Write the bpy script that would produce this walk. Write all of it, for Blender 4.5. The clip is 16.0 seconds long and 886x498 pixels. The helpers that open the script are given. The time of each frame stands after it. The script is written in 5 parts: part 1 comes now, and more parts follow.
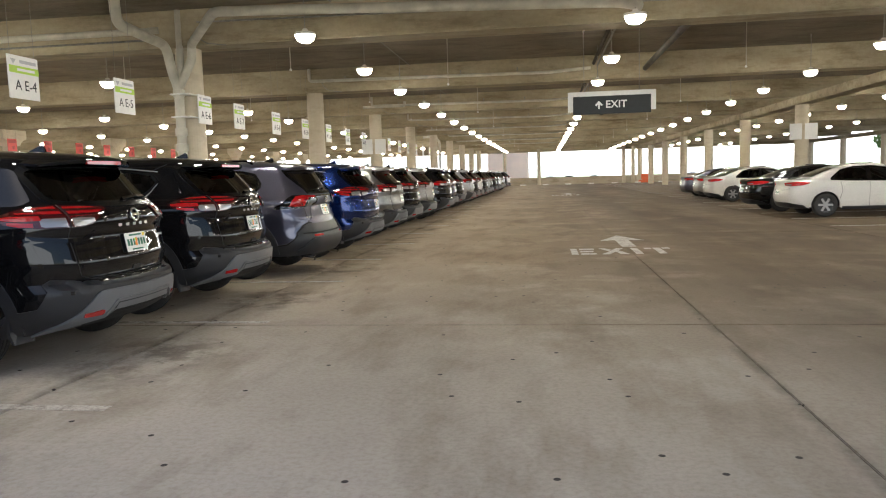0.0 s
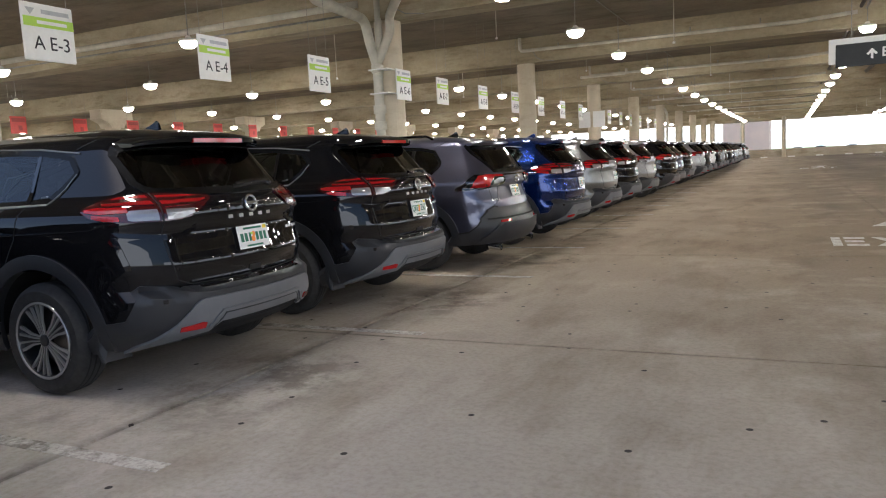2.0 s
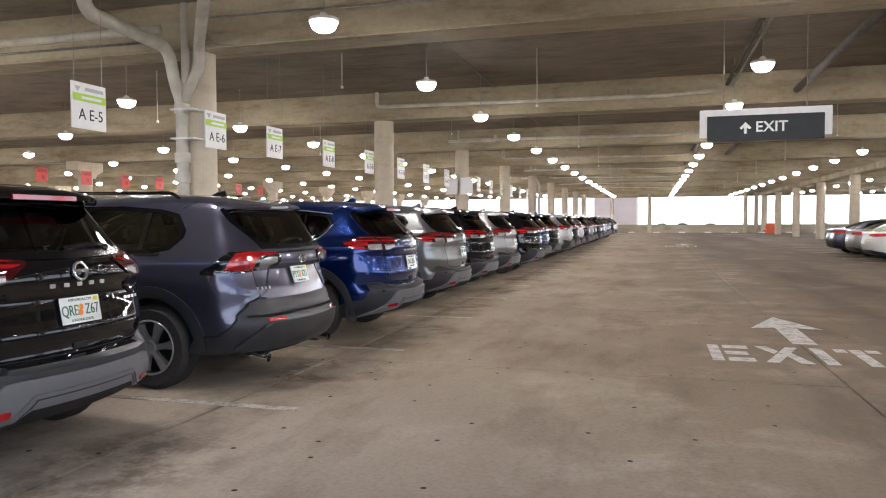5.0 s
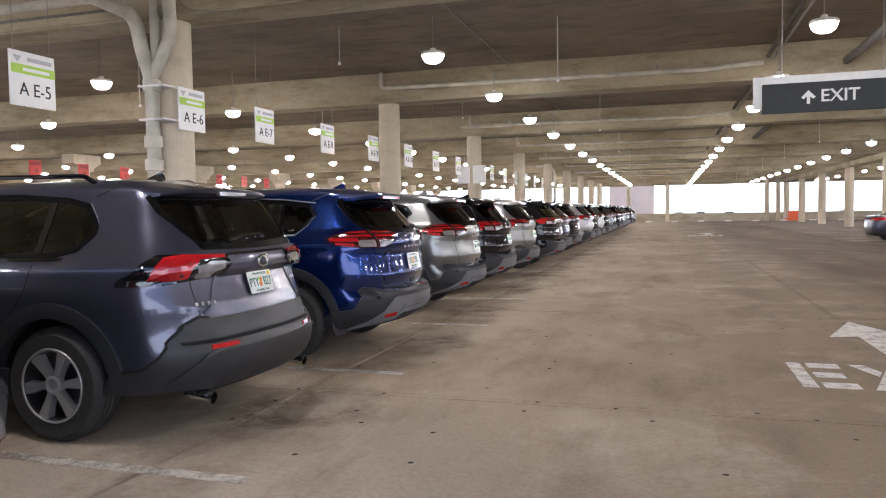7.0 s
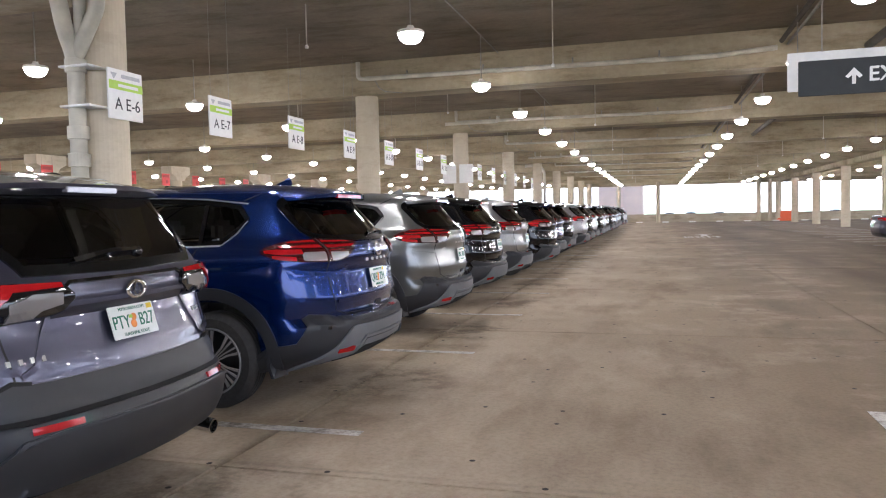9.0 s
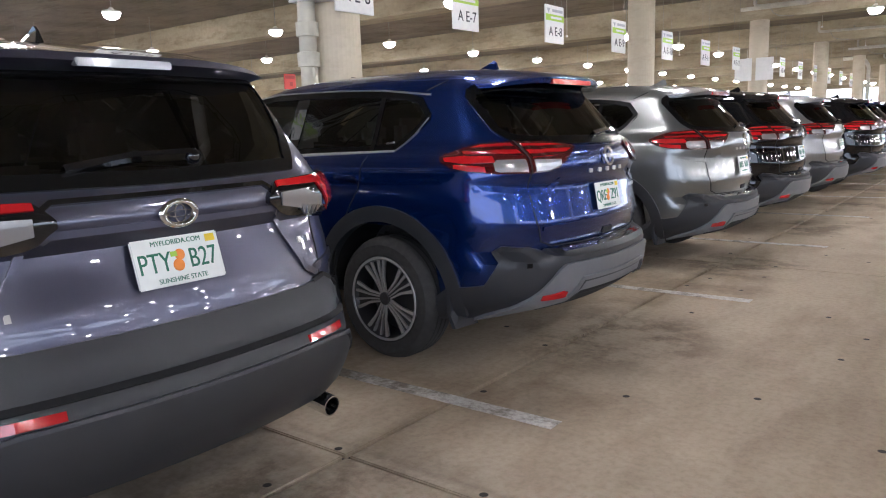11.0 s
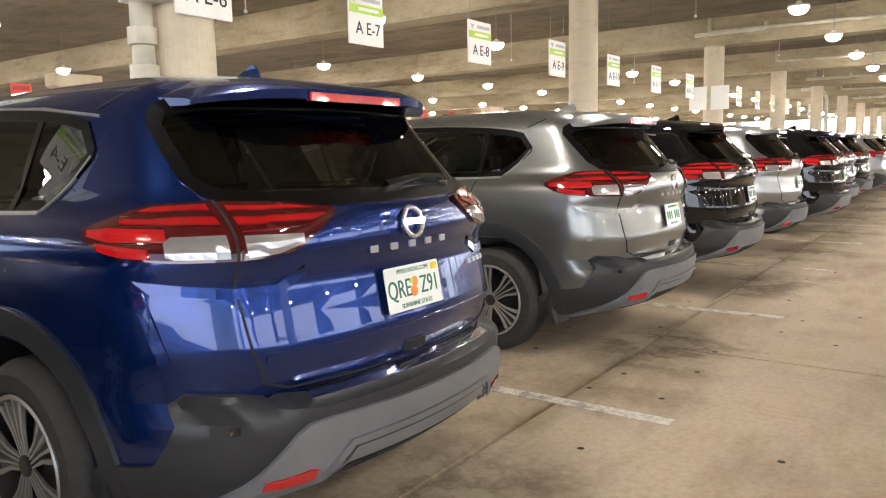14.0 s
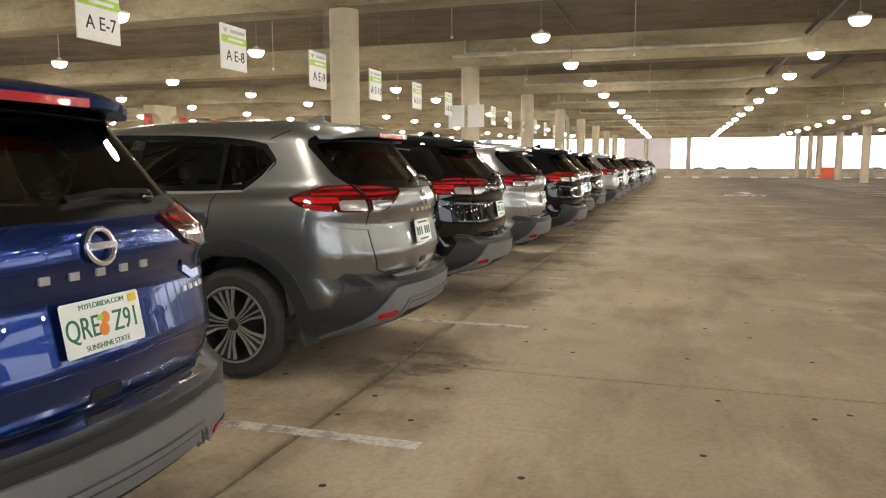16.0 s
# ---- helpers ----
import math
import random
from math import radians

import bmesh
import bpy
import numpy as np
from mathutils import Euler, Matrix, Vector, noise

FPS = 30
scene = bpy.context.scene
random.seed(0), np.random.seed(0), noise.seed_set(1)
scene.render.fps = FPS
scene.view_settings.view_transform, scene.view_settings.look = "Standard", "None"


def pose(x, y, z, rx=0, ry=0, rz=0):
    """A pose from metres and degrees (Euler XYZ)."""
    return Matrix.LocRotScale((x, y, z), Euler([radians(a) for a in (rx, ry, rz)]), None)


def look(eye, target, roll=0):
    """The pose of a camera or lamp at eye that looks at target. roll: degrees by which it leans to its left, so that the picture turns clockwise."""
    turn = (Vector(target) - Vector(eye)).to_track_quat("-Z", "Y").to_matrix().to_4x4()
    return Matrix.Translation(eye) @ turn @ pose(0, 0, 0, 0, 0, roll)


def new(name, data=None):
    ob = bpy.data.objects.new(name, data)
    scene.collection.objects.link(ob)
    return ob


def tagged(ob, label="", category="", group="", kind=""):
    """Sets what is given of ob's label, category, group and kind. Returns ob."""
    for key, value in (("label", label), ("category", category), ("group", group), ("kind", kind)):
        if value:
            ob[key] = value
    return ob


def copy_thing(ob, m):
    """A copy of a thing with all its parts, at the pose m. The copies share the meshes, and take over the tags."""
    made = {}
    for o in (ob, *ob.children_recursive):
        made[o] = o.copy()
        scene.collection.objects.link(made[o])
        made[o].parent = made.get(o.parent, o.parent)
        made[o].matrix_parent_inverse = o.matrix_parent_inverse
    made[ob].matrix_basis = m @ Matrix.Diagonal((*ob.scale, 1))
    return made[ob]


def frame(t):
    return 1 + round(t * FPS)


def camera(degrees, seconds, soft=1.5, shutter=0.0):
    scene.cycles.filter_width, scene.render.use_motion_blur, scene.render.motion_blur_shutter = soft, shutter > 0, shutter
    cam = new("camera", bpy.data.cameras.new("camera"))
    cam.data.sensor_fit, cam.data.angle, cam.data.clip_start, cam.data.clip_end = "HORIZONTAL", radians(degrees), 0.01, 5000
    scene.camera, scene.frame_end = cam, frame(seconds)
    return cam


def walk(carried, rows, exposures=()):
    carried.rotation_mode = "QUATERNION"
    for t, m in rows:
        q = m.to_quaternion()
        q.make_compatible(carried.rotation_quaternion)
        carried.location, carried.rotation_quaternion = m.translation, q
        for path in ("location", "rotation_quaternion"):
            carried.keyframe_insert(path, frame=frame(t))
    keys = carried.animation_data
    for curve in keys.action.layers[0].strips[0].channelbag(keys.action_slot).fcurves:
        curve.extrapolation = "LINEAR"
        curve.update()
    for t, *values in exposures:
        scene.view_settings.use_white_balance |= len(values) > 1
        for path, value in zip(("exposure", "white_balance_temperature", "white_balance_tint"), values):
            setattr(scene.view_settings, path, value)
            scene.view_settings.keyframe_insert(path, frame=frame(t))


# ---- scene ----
cam = camera(62.3, 16.0, 1.1)
PATH = [
    (0, (0.538, -2.817, 1.377), (0.261, -0.846, 1.181), -1.7),
    (0.5, (0.518, -2.407, 1.386), (-0.026, -0.493, 1.179), -1.4),
    (1, (0.494, -1.959, 1.398), (-0.156, -0.077, 1.205), -1.8),
    (1.5, (0.476, -1.528, 1.378), (-0.302, 0.302, 1.164), -2.4),
    (2, (0.451, -1.078, 1.345), (-0.403, 0.716, 1.111), -3.0),
    (2.5, (0.412, -0.624, 1.391), (-0.395, 1.196, 1.2), -2.6),
    (3, (0.413, -0.095, 1.393), (-0.282, 1.775, 1.26), -2.2),
    (3.5, (0.502, 0.365, 1.411), (-0.083, 2.274, 1.291), -1.4),
    (4, (0.523, 0.827, 1.392), (-0.017, 2.751, 1.3), -1.0),
    (4.5, (0.474, 1.321, 1.427), (-0.068, 3.245, 1.354), -0.4),
    (7, (-0.035, 3.432, 1.407), (-0.622, 5.341, 1.308), -0.9),
    (7.5, (-0.149, 3.832, 1.407), (-0.704, 5.751, 1.306), -1.0),
    (8, (-0.217, 4.213, 1.415), (-0.762, 6.136, 1.337), -1.2),
    (8.2, (-0.248, 4.375, 1.416), (-0.79, 6.299, 1.349), -1.1),
    (10.5, (-0.674, 6.333, 1.372), (-1.577, 8.098, 1.11), -1.5),
    (11, (-0.717, 6.676, 1.324), (-1.933, 8.232, 1.002), -1.8),
    (11.5, (-0.791, 6.988, 1.312), (-2.234, 8.32, 0.929), -1.9),
    (12, (-0.834, 7.364, 1.331), (-2.359, 8.605, 0.962), -1.8),
    (12.5, (-0.849, 7.731, 1.355), (-2.364, 8.996, 1.029), -1.8),
    (13, (-0.913, 8.056, 1.34), (-2.329, 9.434, 1.031), -1.5),
    (13.5, (-0.999, 8.37, 1.368), (-2.286, 9.874, 1.086), -1.4),
    (14, (-1.036, 8.655, 1.372), (-2.188, 10.27, 1.117), -1.2),
    (14.5, (-1.033, 8.903, 1.368), (-2.005, 10.636, 1.139), -0.8),
    (15, (-1.036, 8.964, 1.389), (-1.821, 10.791, 1.171), -0.1),
    (15.5, (-1.024, 8.975, 1.373), (-1.691, 10.847, 1.151), -0.1),
    (16, (-1.009, 8.955, 1.377), (-1.614, 10.847, 1.148), -0.1),
]
walk(cam, [(t, look(a, b, r)) for t, a, b, r in PATH], [(0.0, 0.14, 6450, 9), (0.5, 0.02, 6350, 10), (1.5, 0.01, 6100, 12), (3.0, 0.25, 5950, 15), (4.5, 0.30, 5900, 17), (7.5, 0.33, 5750, 19), (11.0, 0.5, 5550, 17), (11.5, 0.62, 5550, 19), (12.0, 1.0, 5650, 19), (13.0, 1.10, 6050, 15), (14.5, 0.84, 6350, 13), (15.5, 0.64, 6400, 11), (16.0, 0.38, 6550, 11)])

# ---- light ----
world = bpy.data.worlds.new("sky")
scene.world = world
world.use_nodes = True
_nt = world.node_tree
_sky = _nt.nodes.new("ShaderNodeTexSky")
_sky.sky_type = "NISHITA"
_sky.sun_disc = False
_sky.sun_elevation = radians(58)
_sky.sun_rotation = radians(200)
_bg = _nt.nodes["Background"]
_bg.inputs["Strength"].default_value = 0.15
_nt.links.new(_sky.outputs[0], _bg.inputs["Color"])
sun = new("sun", bpy.data.lights.new("sun", "SUN"))
sun.data.energy = 2.6
sun.data.angle = radians(0.5)
sun.data.color = (1.0, 0.95, 0.86)
sun.matrix_world = look((0, 0, 0), (-0.18, -0.5, -0.85))
LAMP_GLOW = 140.0


# ---- materials ----
def nodes_of(name):
    m = bpy.data.materials.new(name)
    m.use_nodes = True
    nt = m.node_tree
    return m, nt, nt.nodes["Principled BSDF"]


def tex_noise(nt, scale, detail=4.0, rough=0.55, stretch=(1, 1, 1), world_space=True):
    co = nt.nodes.new("ShaderNodeTexCoord")
    if world_space:
        geo = nt.nodes.new("ShaderNodeNewGeometry")
        src = geo.outputs["Position"]
    else:
        src = co.outputs["Object"]
    mp = nt.nodes.new("ShaderNodeMapping")
    mp.inputs["Scale"].default_value = stretch
    nt.links.new(src, mp.inputs["Vector"])
    n = nt.nodes.new("ShaderNodeTexNoise")
    n.inputs["Scale"].default_value = scale
    n.inputs["Detail"].default_value = detail
    n.inputs["Roughness"].default_value = rough
    nt.links.new(mp.outputs[0], n.inputs["Vector"])
    return n.outputs["Fac"]


def ramp(nt, fac, stops):
    r = nt.nodes.new("ShaderNodeValToRGB")
    e = r.color_ramp.elements
    while len(e) < len(stops):
        e.new(0.5)
    for k, (p, c) in zip(e, stops):
        k.position = p
        k.color = (*c, 1) if len(c) == 3 else c
    nt.links.new(fac, r.inputs[0])
    return r.outputs[0]


def mix(nt, a, b, fac, mode="MIX"):
    m = nt.nodes.new("ShaderNodeMix")
    m.data_type = "RGBA"
    m.blend_type = mode
    for sock, v in ((m.inputs[0], fac), (m.inputs[6], a), (m.inputs[7], b)):
        if hasattr(v, "is_linked"):
            nt.links.new(v, sock)
        else:
            sock.default_value = v if not isinstance(v, tuple) else (*v, 1)
    return m.outputs[2]


def bump(nt, bsdf, height, strength=0.2, dist=0.01):
    b = nt.nodes.new("ShaderNodeBump")
    b.inputs["Strength"].default_value = strength
    b.inputs["Distance"].default_value = dist
    nt.links.new(height, b.inputs["Height"])
    nt.links.new(b.outputs[0], bsdf.inputs["Normal"])


def mat_plain(name, col, rough=0.5, metal=0.0, vary=0.12, scale=14.0, coat=0.0):
    m, nt, b = nodes_of(name)
    n = tex_noise(nt, scale)
    lo = tuple(c * (1 - vary) for c in col)
    hi = tuple(min(1, c * (1 + vary)) for c in col)
    nt.links.new(ramp(nt, n, ((0.3, lo), (0.7, hi))), b.inputs["Base Color"])
    b.inputs["Roughness"].default_value = rough
    b.inputs["Metallic"].default_value = metal
    b.inputs["Coat Weight"].default_value = coat
    b.inputs["Coat Roughness"].default_value = 0.03
    return m


def mat_concrete(name, dark, light, rough=0.85, streak=(1, 1, 1), worn=0.8):
    m, nt, b = nodes_of(name)
    big = tex_noise(nt, 0.6, 6, 0.6, streak)
    small = tex_noise(nt, 9, 6, 0.7)
    c = ramp(nt, big, ((0.3, dark), (0.7, light)))
    patch = tex_noise(nt, 2.2, 7, 0.68, (0.35, 1, 1.6))
    c = mix(nt, c, ramp(nt, patch, ((0.36, (0.66, 0.62, 0.55)), (0.50, (1, 1, 1)), (0.66, (1.0, 0.98, 0.94)), (0.72, (0.80, 0.77, 0.70)))), worn, "MULTIPLY")
    pits = ramp(nt, small, ((0.35, (0.72, 0.7, 0.68)), (0.6, (1, 1, 1))))
    nt.links.new(mix(nt, c, pits, 0.55 * worn, "MULTIPLY"), b.inputs["Base Color"])
    b.inputs["Roughness"].default_value = rough
    bump(nt, b, small, 0.25, 0.008)
    return m


def mat_floor():
    m, nt, b = nodes_of("floor_concrete")
    big = tex_noise(nt, 0.22, 5, 0.6)
    mid = tex_noise(nt, 1.3, 6, 0.65, (1, 0.35, 1))
    fine = tex_noise(nt, 28, 5, 0.7)
    c = ramp(nt, big, ((0.3, (0.37, 0.333, 0.289)), (0.7, (0.535, 0.494, 0.44))))
    c = mix(nt, c, ramp(nt, mid, ((0.34, (0.60, 0.55, 0.49)), (0.52, (1, 1, 1)))), 0.75, "MULTIPLY")
    c = mix(nt, c, ramp(nt, fine, ((0.32, (0.74, 0.72, 0.69)), (0.56, (1, 1, 1)))), 0.7, "MULTIPLY")
    def calc(op, a, b=0.0):
        k = nt.nodes.new("ShaderNodeMath")
        k.operation = op
        for i, v in enumerate((a, b)):
            if hasattr(v, "is_linked"):
                nt.links.new(v, k.inputs[i])
            else:
                k.inputs[i].default_value = v
        return k.outputs[0]
    # dark tyre and oil stains where cars stand and turn in
    geo = nt.nodes.new("ShaderNodeNewGeometry")
    sep = nt.nodes.new("ShaderNodeSeparateXYZ")
    nt.links.new(geo.outputs["Position"], sep.inputs[0])
    band = nt.nodes.new("ShaderNodeMapRange")
    band.inputs[1].default_value, band.inputs[2].default_value = -1.2, -2.5
    nt.links.new(sep.outputs[0], band.inputs[0])
    spots = tex_noise(nt, 0.9, 6, 0.7)
    sp = nt.nodes.new("ShaderNodeMapRange")
    sp.inputs[1].default_value, sp.inputs[2].default_value = 0.52, 0.66
    nt.links.new(spots, sp.inputs[0])
    mul = nt.nodes.new("ShaderNodeMath")
    mul.operation = "MULTIPLY"
    nt.links.new(band.outputs[0], mul.inputs[0])
    nt.links.new(sp.outputs[0], mul.inputs[1])
    c = mix(nt, c, (0.095, 0.070, 0.048), calc("MULTIPLY", mul.outputs[0], 0.42))
    # oil drips behind each parked car
    ym = calc("FLOORED_MODULO", calc("SUBTRACT", sep.outputs[1], 1.3), 2.74)
    dy = calc("POWER", calc("DIVIDE", calc("SUBTRACT", ym, 1.35), 0.85), 2.0)
    dx = calc("POWER", calc("DIVIDE", calc("ADD", sep.outputs[0], 2.65), 0.75), 2.0)
    near_ = nt.nodes.new("ShaderNodeMapRange")
    near_.inputs[1].default_value, near_.inputs[2].default_value = 1.0, 0.1
    nt.links.new(calc("ADD", dx, dy), near_.inputs[0])
    drip_n = nt.nodes.new("ShaderNodeMapRange")
    drip_n.inputs[1].default_value, drip_n.inputs[2].default_value = 0.46, 0.58
    nt.links.new(tex_noise(nt, 2.2, 6, 0.7), drip_n.inputs[0])
    c = mix(nt, c, (0.055, 0.038, 0.024), calc("MULTIPLY", calc("MULTIPLY", near_.outputs[0], drip_n.outputs[0]), 0.58))
    # tyre dirt along the driving lane
    lane = nt.nodes.new("ShaderNodeMapRange")
    lane.inputs[1].default_value, lane.inputs[2].default_value = 0.5, 3.5
    nt.links.new(sep.outputs[0], lane.inputs[0])
    lane_n = tex_noise(nt, 0.5, 5, 0.6, (1, 0.15, 1))
    lm = nt.nodes.new("ShaderNodeMath")
    lm.operation = "MULTIPLY"
    nt.links.new(lane.outputs[0], lm.inputs[0])
    nt.links.new(lane_n, lm.inputs[1])
    c = mix(nt, c, (0.105, 0.080, 0.050), calc("MULTIPLY", lm.outputs[0], 1.3))
    # brown traffic film, with daylight falloff painted in, away from the open end
    falloff_y = nt.nodes.new("ShaderNodeMapRange")
    falloff_y.inputs[1].default_value, falloff_y.inputs[2].default_value = 2.0, 9.5
    nt.links.new(sep.outputs[1], falloff_y.inputs[0])
    falloff_x = nt.nodes.new("ShaderNodeMapRange")
    falloff_x.inputs[1].default_value, falloff_x.inputs[2].default_value = -2.2, 0.8
    nt.links.new(sep.outputs[0], falloff_x.inputs[0])
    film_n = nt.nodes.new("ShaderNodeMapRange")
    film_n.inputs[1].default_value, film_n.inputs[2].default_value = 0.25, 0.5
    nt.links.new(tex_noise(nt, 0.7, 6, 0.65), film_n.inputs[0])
    lane_falloff_y = nt.nodes.new("ShaderNodeMapRange")
    lane_falloff_y.inputs[1].default_value, lane_falloff_y.inputs[2].default_value = -1.0, 5.0
    nt.links.new(sep.outputs[1], lane_falloff_y.inputs[0])
    # lane darkened, then whole floor warmed, as the skylight fades inwards
    c = mix(nt, c, (0.56, 0.52, 0.455), calc("MULTIPLY", calc("MULTIPLY", falloff_x.outputs[0], lane_falloff_y.outputs[0]), film_n.outputs[0]), "MULTIPLY")
    c = mix(nt, c, (1.0, 0.895, 0.735), falloff_y.outputs[0], "MULTIPLY")
    # dirt packed along the slab joints
    joint_grime = calc("SUBTRACT", 0.66, calc("MULTIPLY", falloff_y.outputs[0], 0.36))
    for axis, start, pitch, wide in ((0, -2.84, 4.82, 0.075), (1, 3.86, 4.89, 0.035)):
        off = calc("SUBTRACT", calc("FLOORED_MODULO", calc("ADD", sep.outputs[axis], pitch / 2 - start), pitch), pitch / 2)
        edge = nt.nodes.new("ShaderNodeMapRange")
        edge.inputs[1].default_value, edge.inputs[2].default_value = wide, 0.0
        nt.links.new(calc("ABSOLUTE", off), edge.inputs[0])
        grime = nt.nodes.new("ShaderNodeMapRange")
        grime.inputs[1].default_value, grime.inputs[2].default_value = 0.40, 0.60
        nt.links.new(tex_noise(nt, 1.7, 6, 0.7), grime.inputs[0])
        c = mix(nt, c, (0.07, 0.055, 0.042), calc("MULTIPLY", calc("MULTIPLY", edge.outputs[0], grime.outputs[0]), joint_grime))
    # small dark gum and rubber marks
    vor = nt.nodes.new("ShaderNodeTexVoronoi")
    vor.voronoi_dimensions = "2D"
    vor.inputs["Scale"].default_value = 1.5
    nt.links.new(geo.outputs["Position"], vor.inputs["Vector"])
    dot = nt.nodes.new("ShaderNodeMapRange")
    dot.inputs[1].default_value, dot.inputs[2].default_value = 0.030, 0.022
    nt.links.new(vor.outputs["Distance"], dot.inputs[0])
    pick = nt.nodes.new("ShaderNodeMath")
    pick.operation = "GREATER_THAN"
    pick.inputs[1].default_value = 0.35
    tone = nt.nodes.new("ShaderNodeSeparateColor")
    nt.links.new(vor.outputs["Color"], tone.inputs[0])
    nt.links.new(tone.outputs[0], pick.inputs[0])
    dm = nt.nodes.new("ShaderNodeMath")
    dm.operation = "MULTIPLY"
    nt.links.new(dot.outputs[0], dm.inputs[0])
    nt.links.new(pick.outputs[0], dm.inputs[1])
    c = mix(nt, c, (0.035, 0.03, 0.026), dm.outputs[0])
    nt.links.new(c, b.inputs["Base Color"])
    r = nt.nodes.new("ShaderNodeMapRange")
    r.inputs[3].default_value, r.inputs[4].default_value = 0.68, 0.92
    b.inputs["Specular IOR Level"].default_value = 0.3
    nt.links.new(mid, r.inputs[0])
    nt.links.new(r.outputs[0], b.inputs["Roughness"])
    bump(nt, b, fine, 0.18, 0.004)
    return m


def mat_road_paint():
    m, nt, b = nodes_of("road_paint")
    n = tex_noise(nt, 6, 8, 0.75)
    n2 = tex_noise(nt, 40, 4, 0.7)
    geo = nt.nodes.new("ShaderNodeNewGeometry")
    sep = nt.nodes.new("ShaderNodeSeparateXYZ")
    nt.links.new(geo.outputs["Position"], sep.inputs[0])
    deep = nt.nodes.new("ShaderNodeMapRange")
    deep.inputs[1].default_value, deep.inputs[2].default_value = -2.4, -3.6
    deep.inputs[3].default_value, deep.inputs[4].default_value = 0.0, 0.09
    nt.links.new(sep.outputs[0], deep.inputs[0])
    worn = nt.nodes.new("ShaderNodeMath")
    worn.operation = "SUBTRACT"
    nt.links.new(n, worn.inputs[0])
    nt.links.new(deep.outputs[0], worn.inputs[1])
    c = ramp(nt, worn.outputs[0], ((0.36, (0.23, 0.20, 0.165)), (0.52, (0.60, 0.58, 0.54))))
    c = mix(nt, c, ramp(nt, n2, ((0.35, (0.6, 0.58, 0.55)), (0.55, (1, 1, 1)))), 0.8, "MULTIPLY")
    nt.links.new(c, b.inputs["Base Color"])
    b.inputs["Roughness"].default_value = 0.7
    return m


def mat_glow(name, col, strength):
    m, nt, b = nodes_of(name)
    b.inputs["Base Color"].default_value = (*col, 1)
    b.inputs["Emission Color"].default_value = (*col, 1)
    b.inputs["Emission Strength"].default_value = strength
    return m


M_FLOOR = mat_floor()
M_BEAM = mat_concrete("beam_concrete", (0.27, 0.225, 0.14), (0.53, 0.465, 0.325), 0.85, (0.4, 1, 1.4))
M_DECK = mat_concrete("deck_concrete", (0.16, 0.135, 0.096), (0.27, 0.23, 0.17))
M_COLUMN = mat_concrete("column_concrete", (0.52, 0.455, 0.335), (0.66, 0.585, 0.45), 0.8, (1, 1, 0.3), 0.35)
M_WALL = mat_concrete("wall_concrete", (0.36, 0.31, 0.24), (0.50, 0.44, 0.35))
M_PAINT = mat_road_paint()
M_JOINT = mat_plain("joint_sealant", (0.022, 0.018, 0.014), 0.8, 0, 0.4, 5)
M_PIPE = mat_plain("pipe_paint", (0.52, 0.495, 0.405), 0.5, 0, 0.2, 3)
M_PIPE_DARK = mat_plain("dark_pipe", (0.09, 0.08, 0.065), 0.6, 0.2, 0.3, 4)
M_STEEL = mat_plain("steel_rod", (0.30, 0.29, 0.26), 0.4, 0.7, 0.2)
M_WHITE = mat_plain("white_panel", (0.80, 0.80, 0.77), 0.45, 0, 0.04)
M_GREEN = mat_plain("green_band", (0.42, 0.66, 0.07), 0.45, 0, 0.05)
M_BLACK = mat_plain("black_letter", (0.015, 0.015, 0.018), 0.5)
M_GREY = mat_plain("grey_bar", (0.45, 0.47, 0.48), 0.5)
M_CHARCOAL = mat_plain("charcoal_panel", (0.016, 0.020, 0.021), 0.6, 0, 0.1)
M_RED_SIGN = mat_plain("red_panel", (0.58, 0.045, 0.032), 0.45, 0, 0.08)
M_LAMP_HOUSING = mat_plain("lamp_housing", (0.75, 0.72, 0.65), 0.45)
M_LAMP = mat_glow("lamp_glass", (1.0, 0.92, 0.79), LAMP_GLOW)
M_ORANGE = mat_plain("orange_plastic", (0.75, 0.13, 0.04), 0.5)
M_LEAF = mat_plain("far_leaves", (0.13, 0.22, 0.055), 0.8, 0, 0.5, 0.4)
M_GROUND = mat_plain("far_asphalt", (0.34, 0.33, 0.31), 0.9, 0, 0.2, 0.2)
M_STUCCO = mat_plain("peach_stucco", (0.86, 0.66, 0.50), 0.8, 0, 0.06, 0.5)


# ---- mesh helpers ----
def to_mesh(name, bm, mat, smooth=False):
    bmesh.ops.recalc_face_normals(bm, faces=bm.faces[:])
    me = bpy.data.meshes.new(name)
    bm.to_mesh(me)
    bm.free()
    me.materials.append(mat)
    if smooth:
        for p in me.polygons:
            p.use_smooth = True
    return me


def part(name, bm, material, parent, label="", smooth=False):
    ob = new(name, to_mesh(name, bm, material, smooth))
    ob.parent = parent
    if label:
        ob["label"] = label
    return ob


def thing(name, m, label, category, group="", kind=""):
    ob = new(name)
    ob.empty_display_size = 0.2
    ob.matrix_world = m
    return tagged(ob, label, category, group, kind)


def bm_box(x0, x1, y0, y1, z0, z1, bev=0.0, bm=None):
    bm = bm or bmesh.new()
    m = pose((x0 + x1) / 2, (y0 + y1) / 2, (z0 + z1) / 2) @ Matrix.Diagonal((x1 - x0, y1 - y0, z1 - z0, 1))
    r = bmesh.ops.create_cube(bm, size=1, matrix=m)
    if bev:
        es = list({e for v in r["verts"] for e in v.link_edges})
        bmesh.ops.bevel(bm, geom=es, offset=bev, segments=2, affect="EDGES")
    return bm


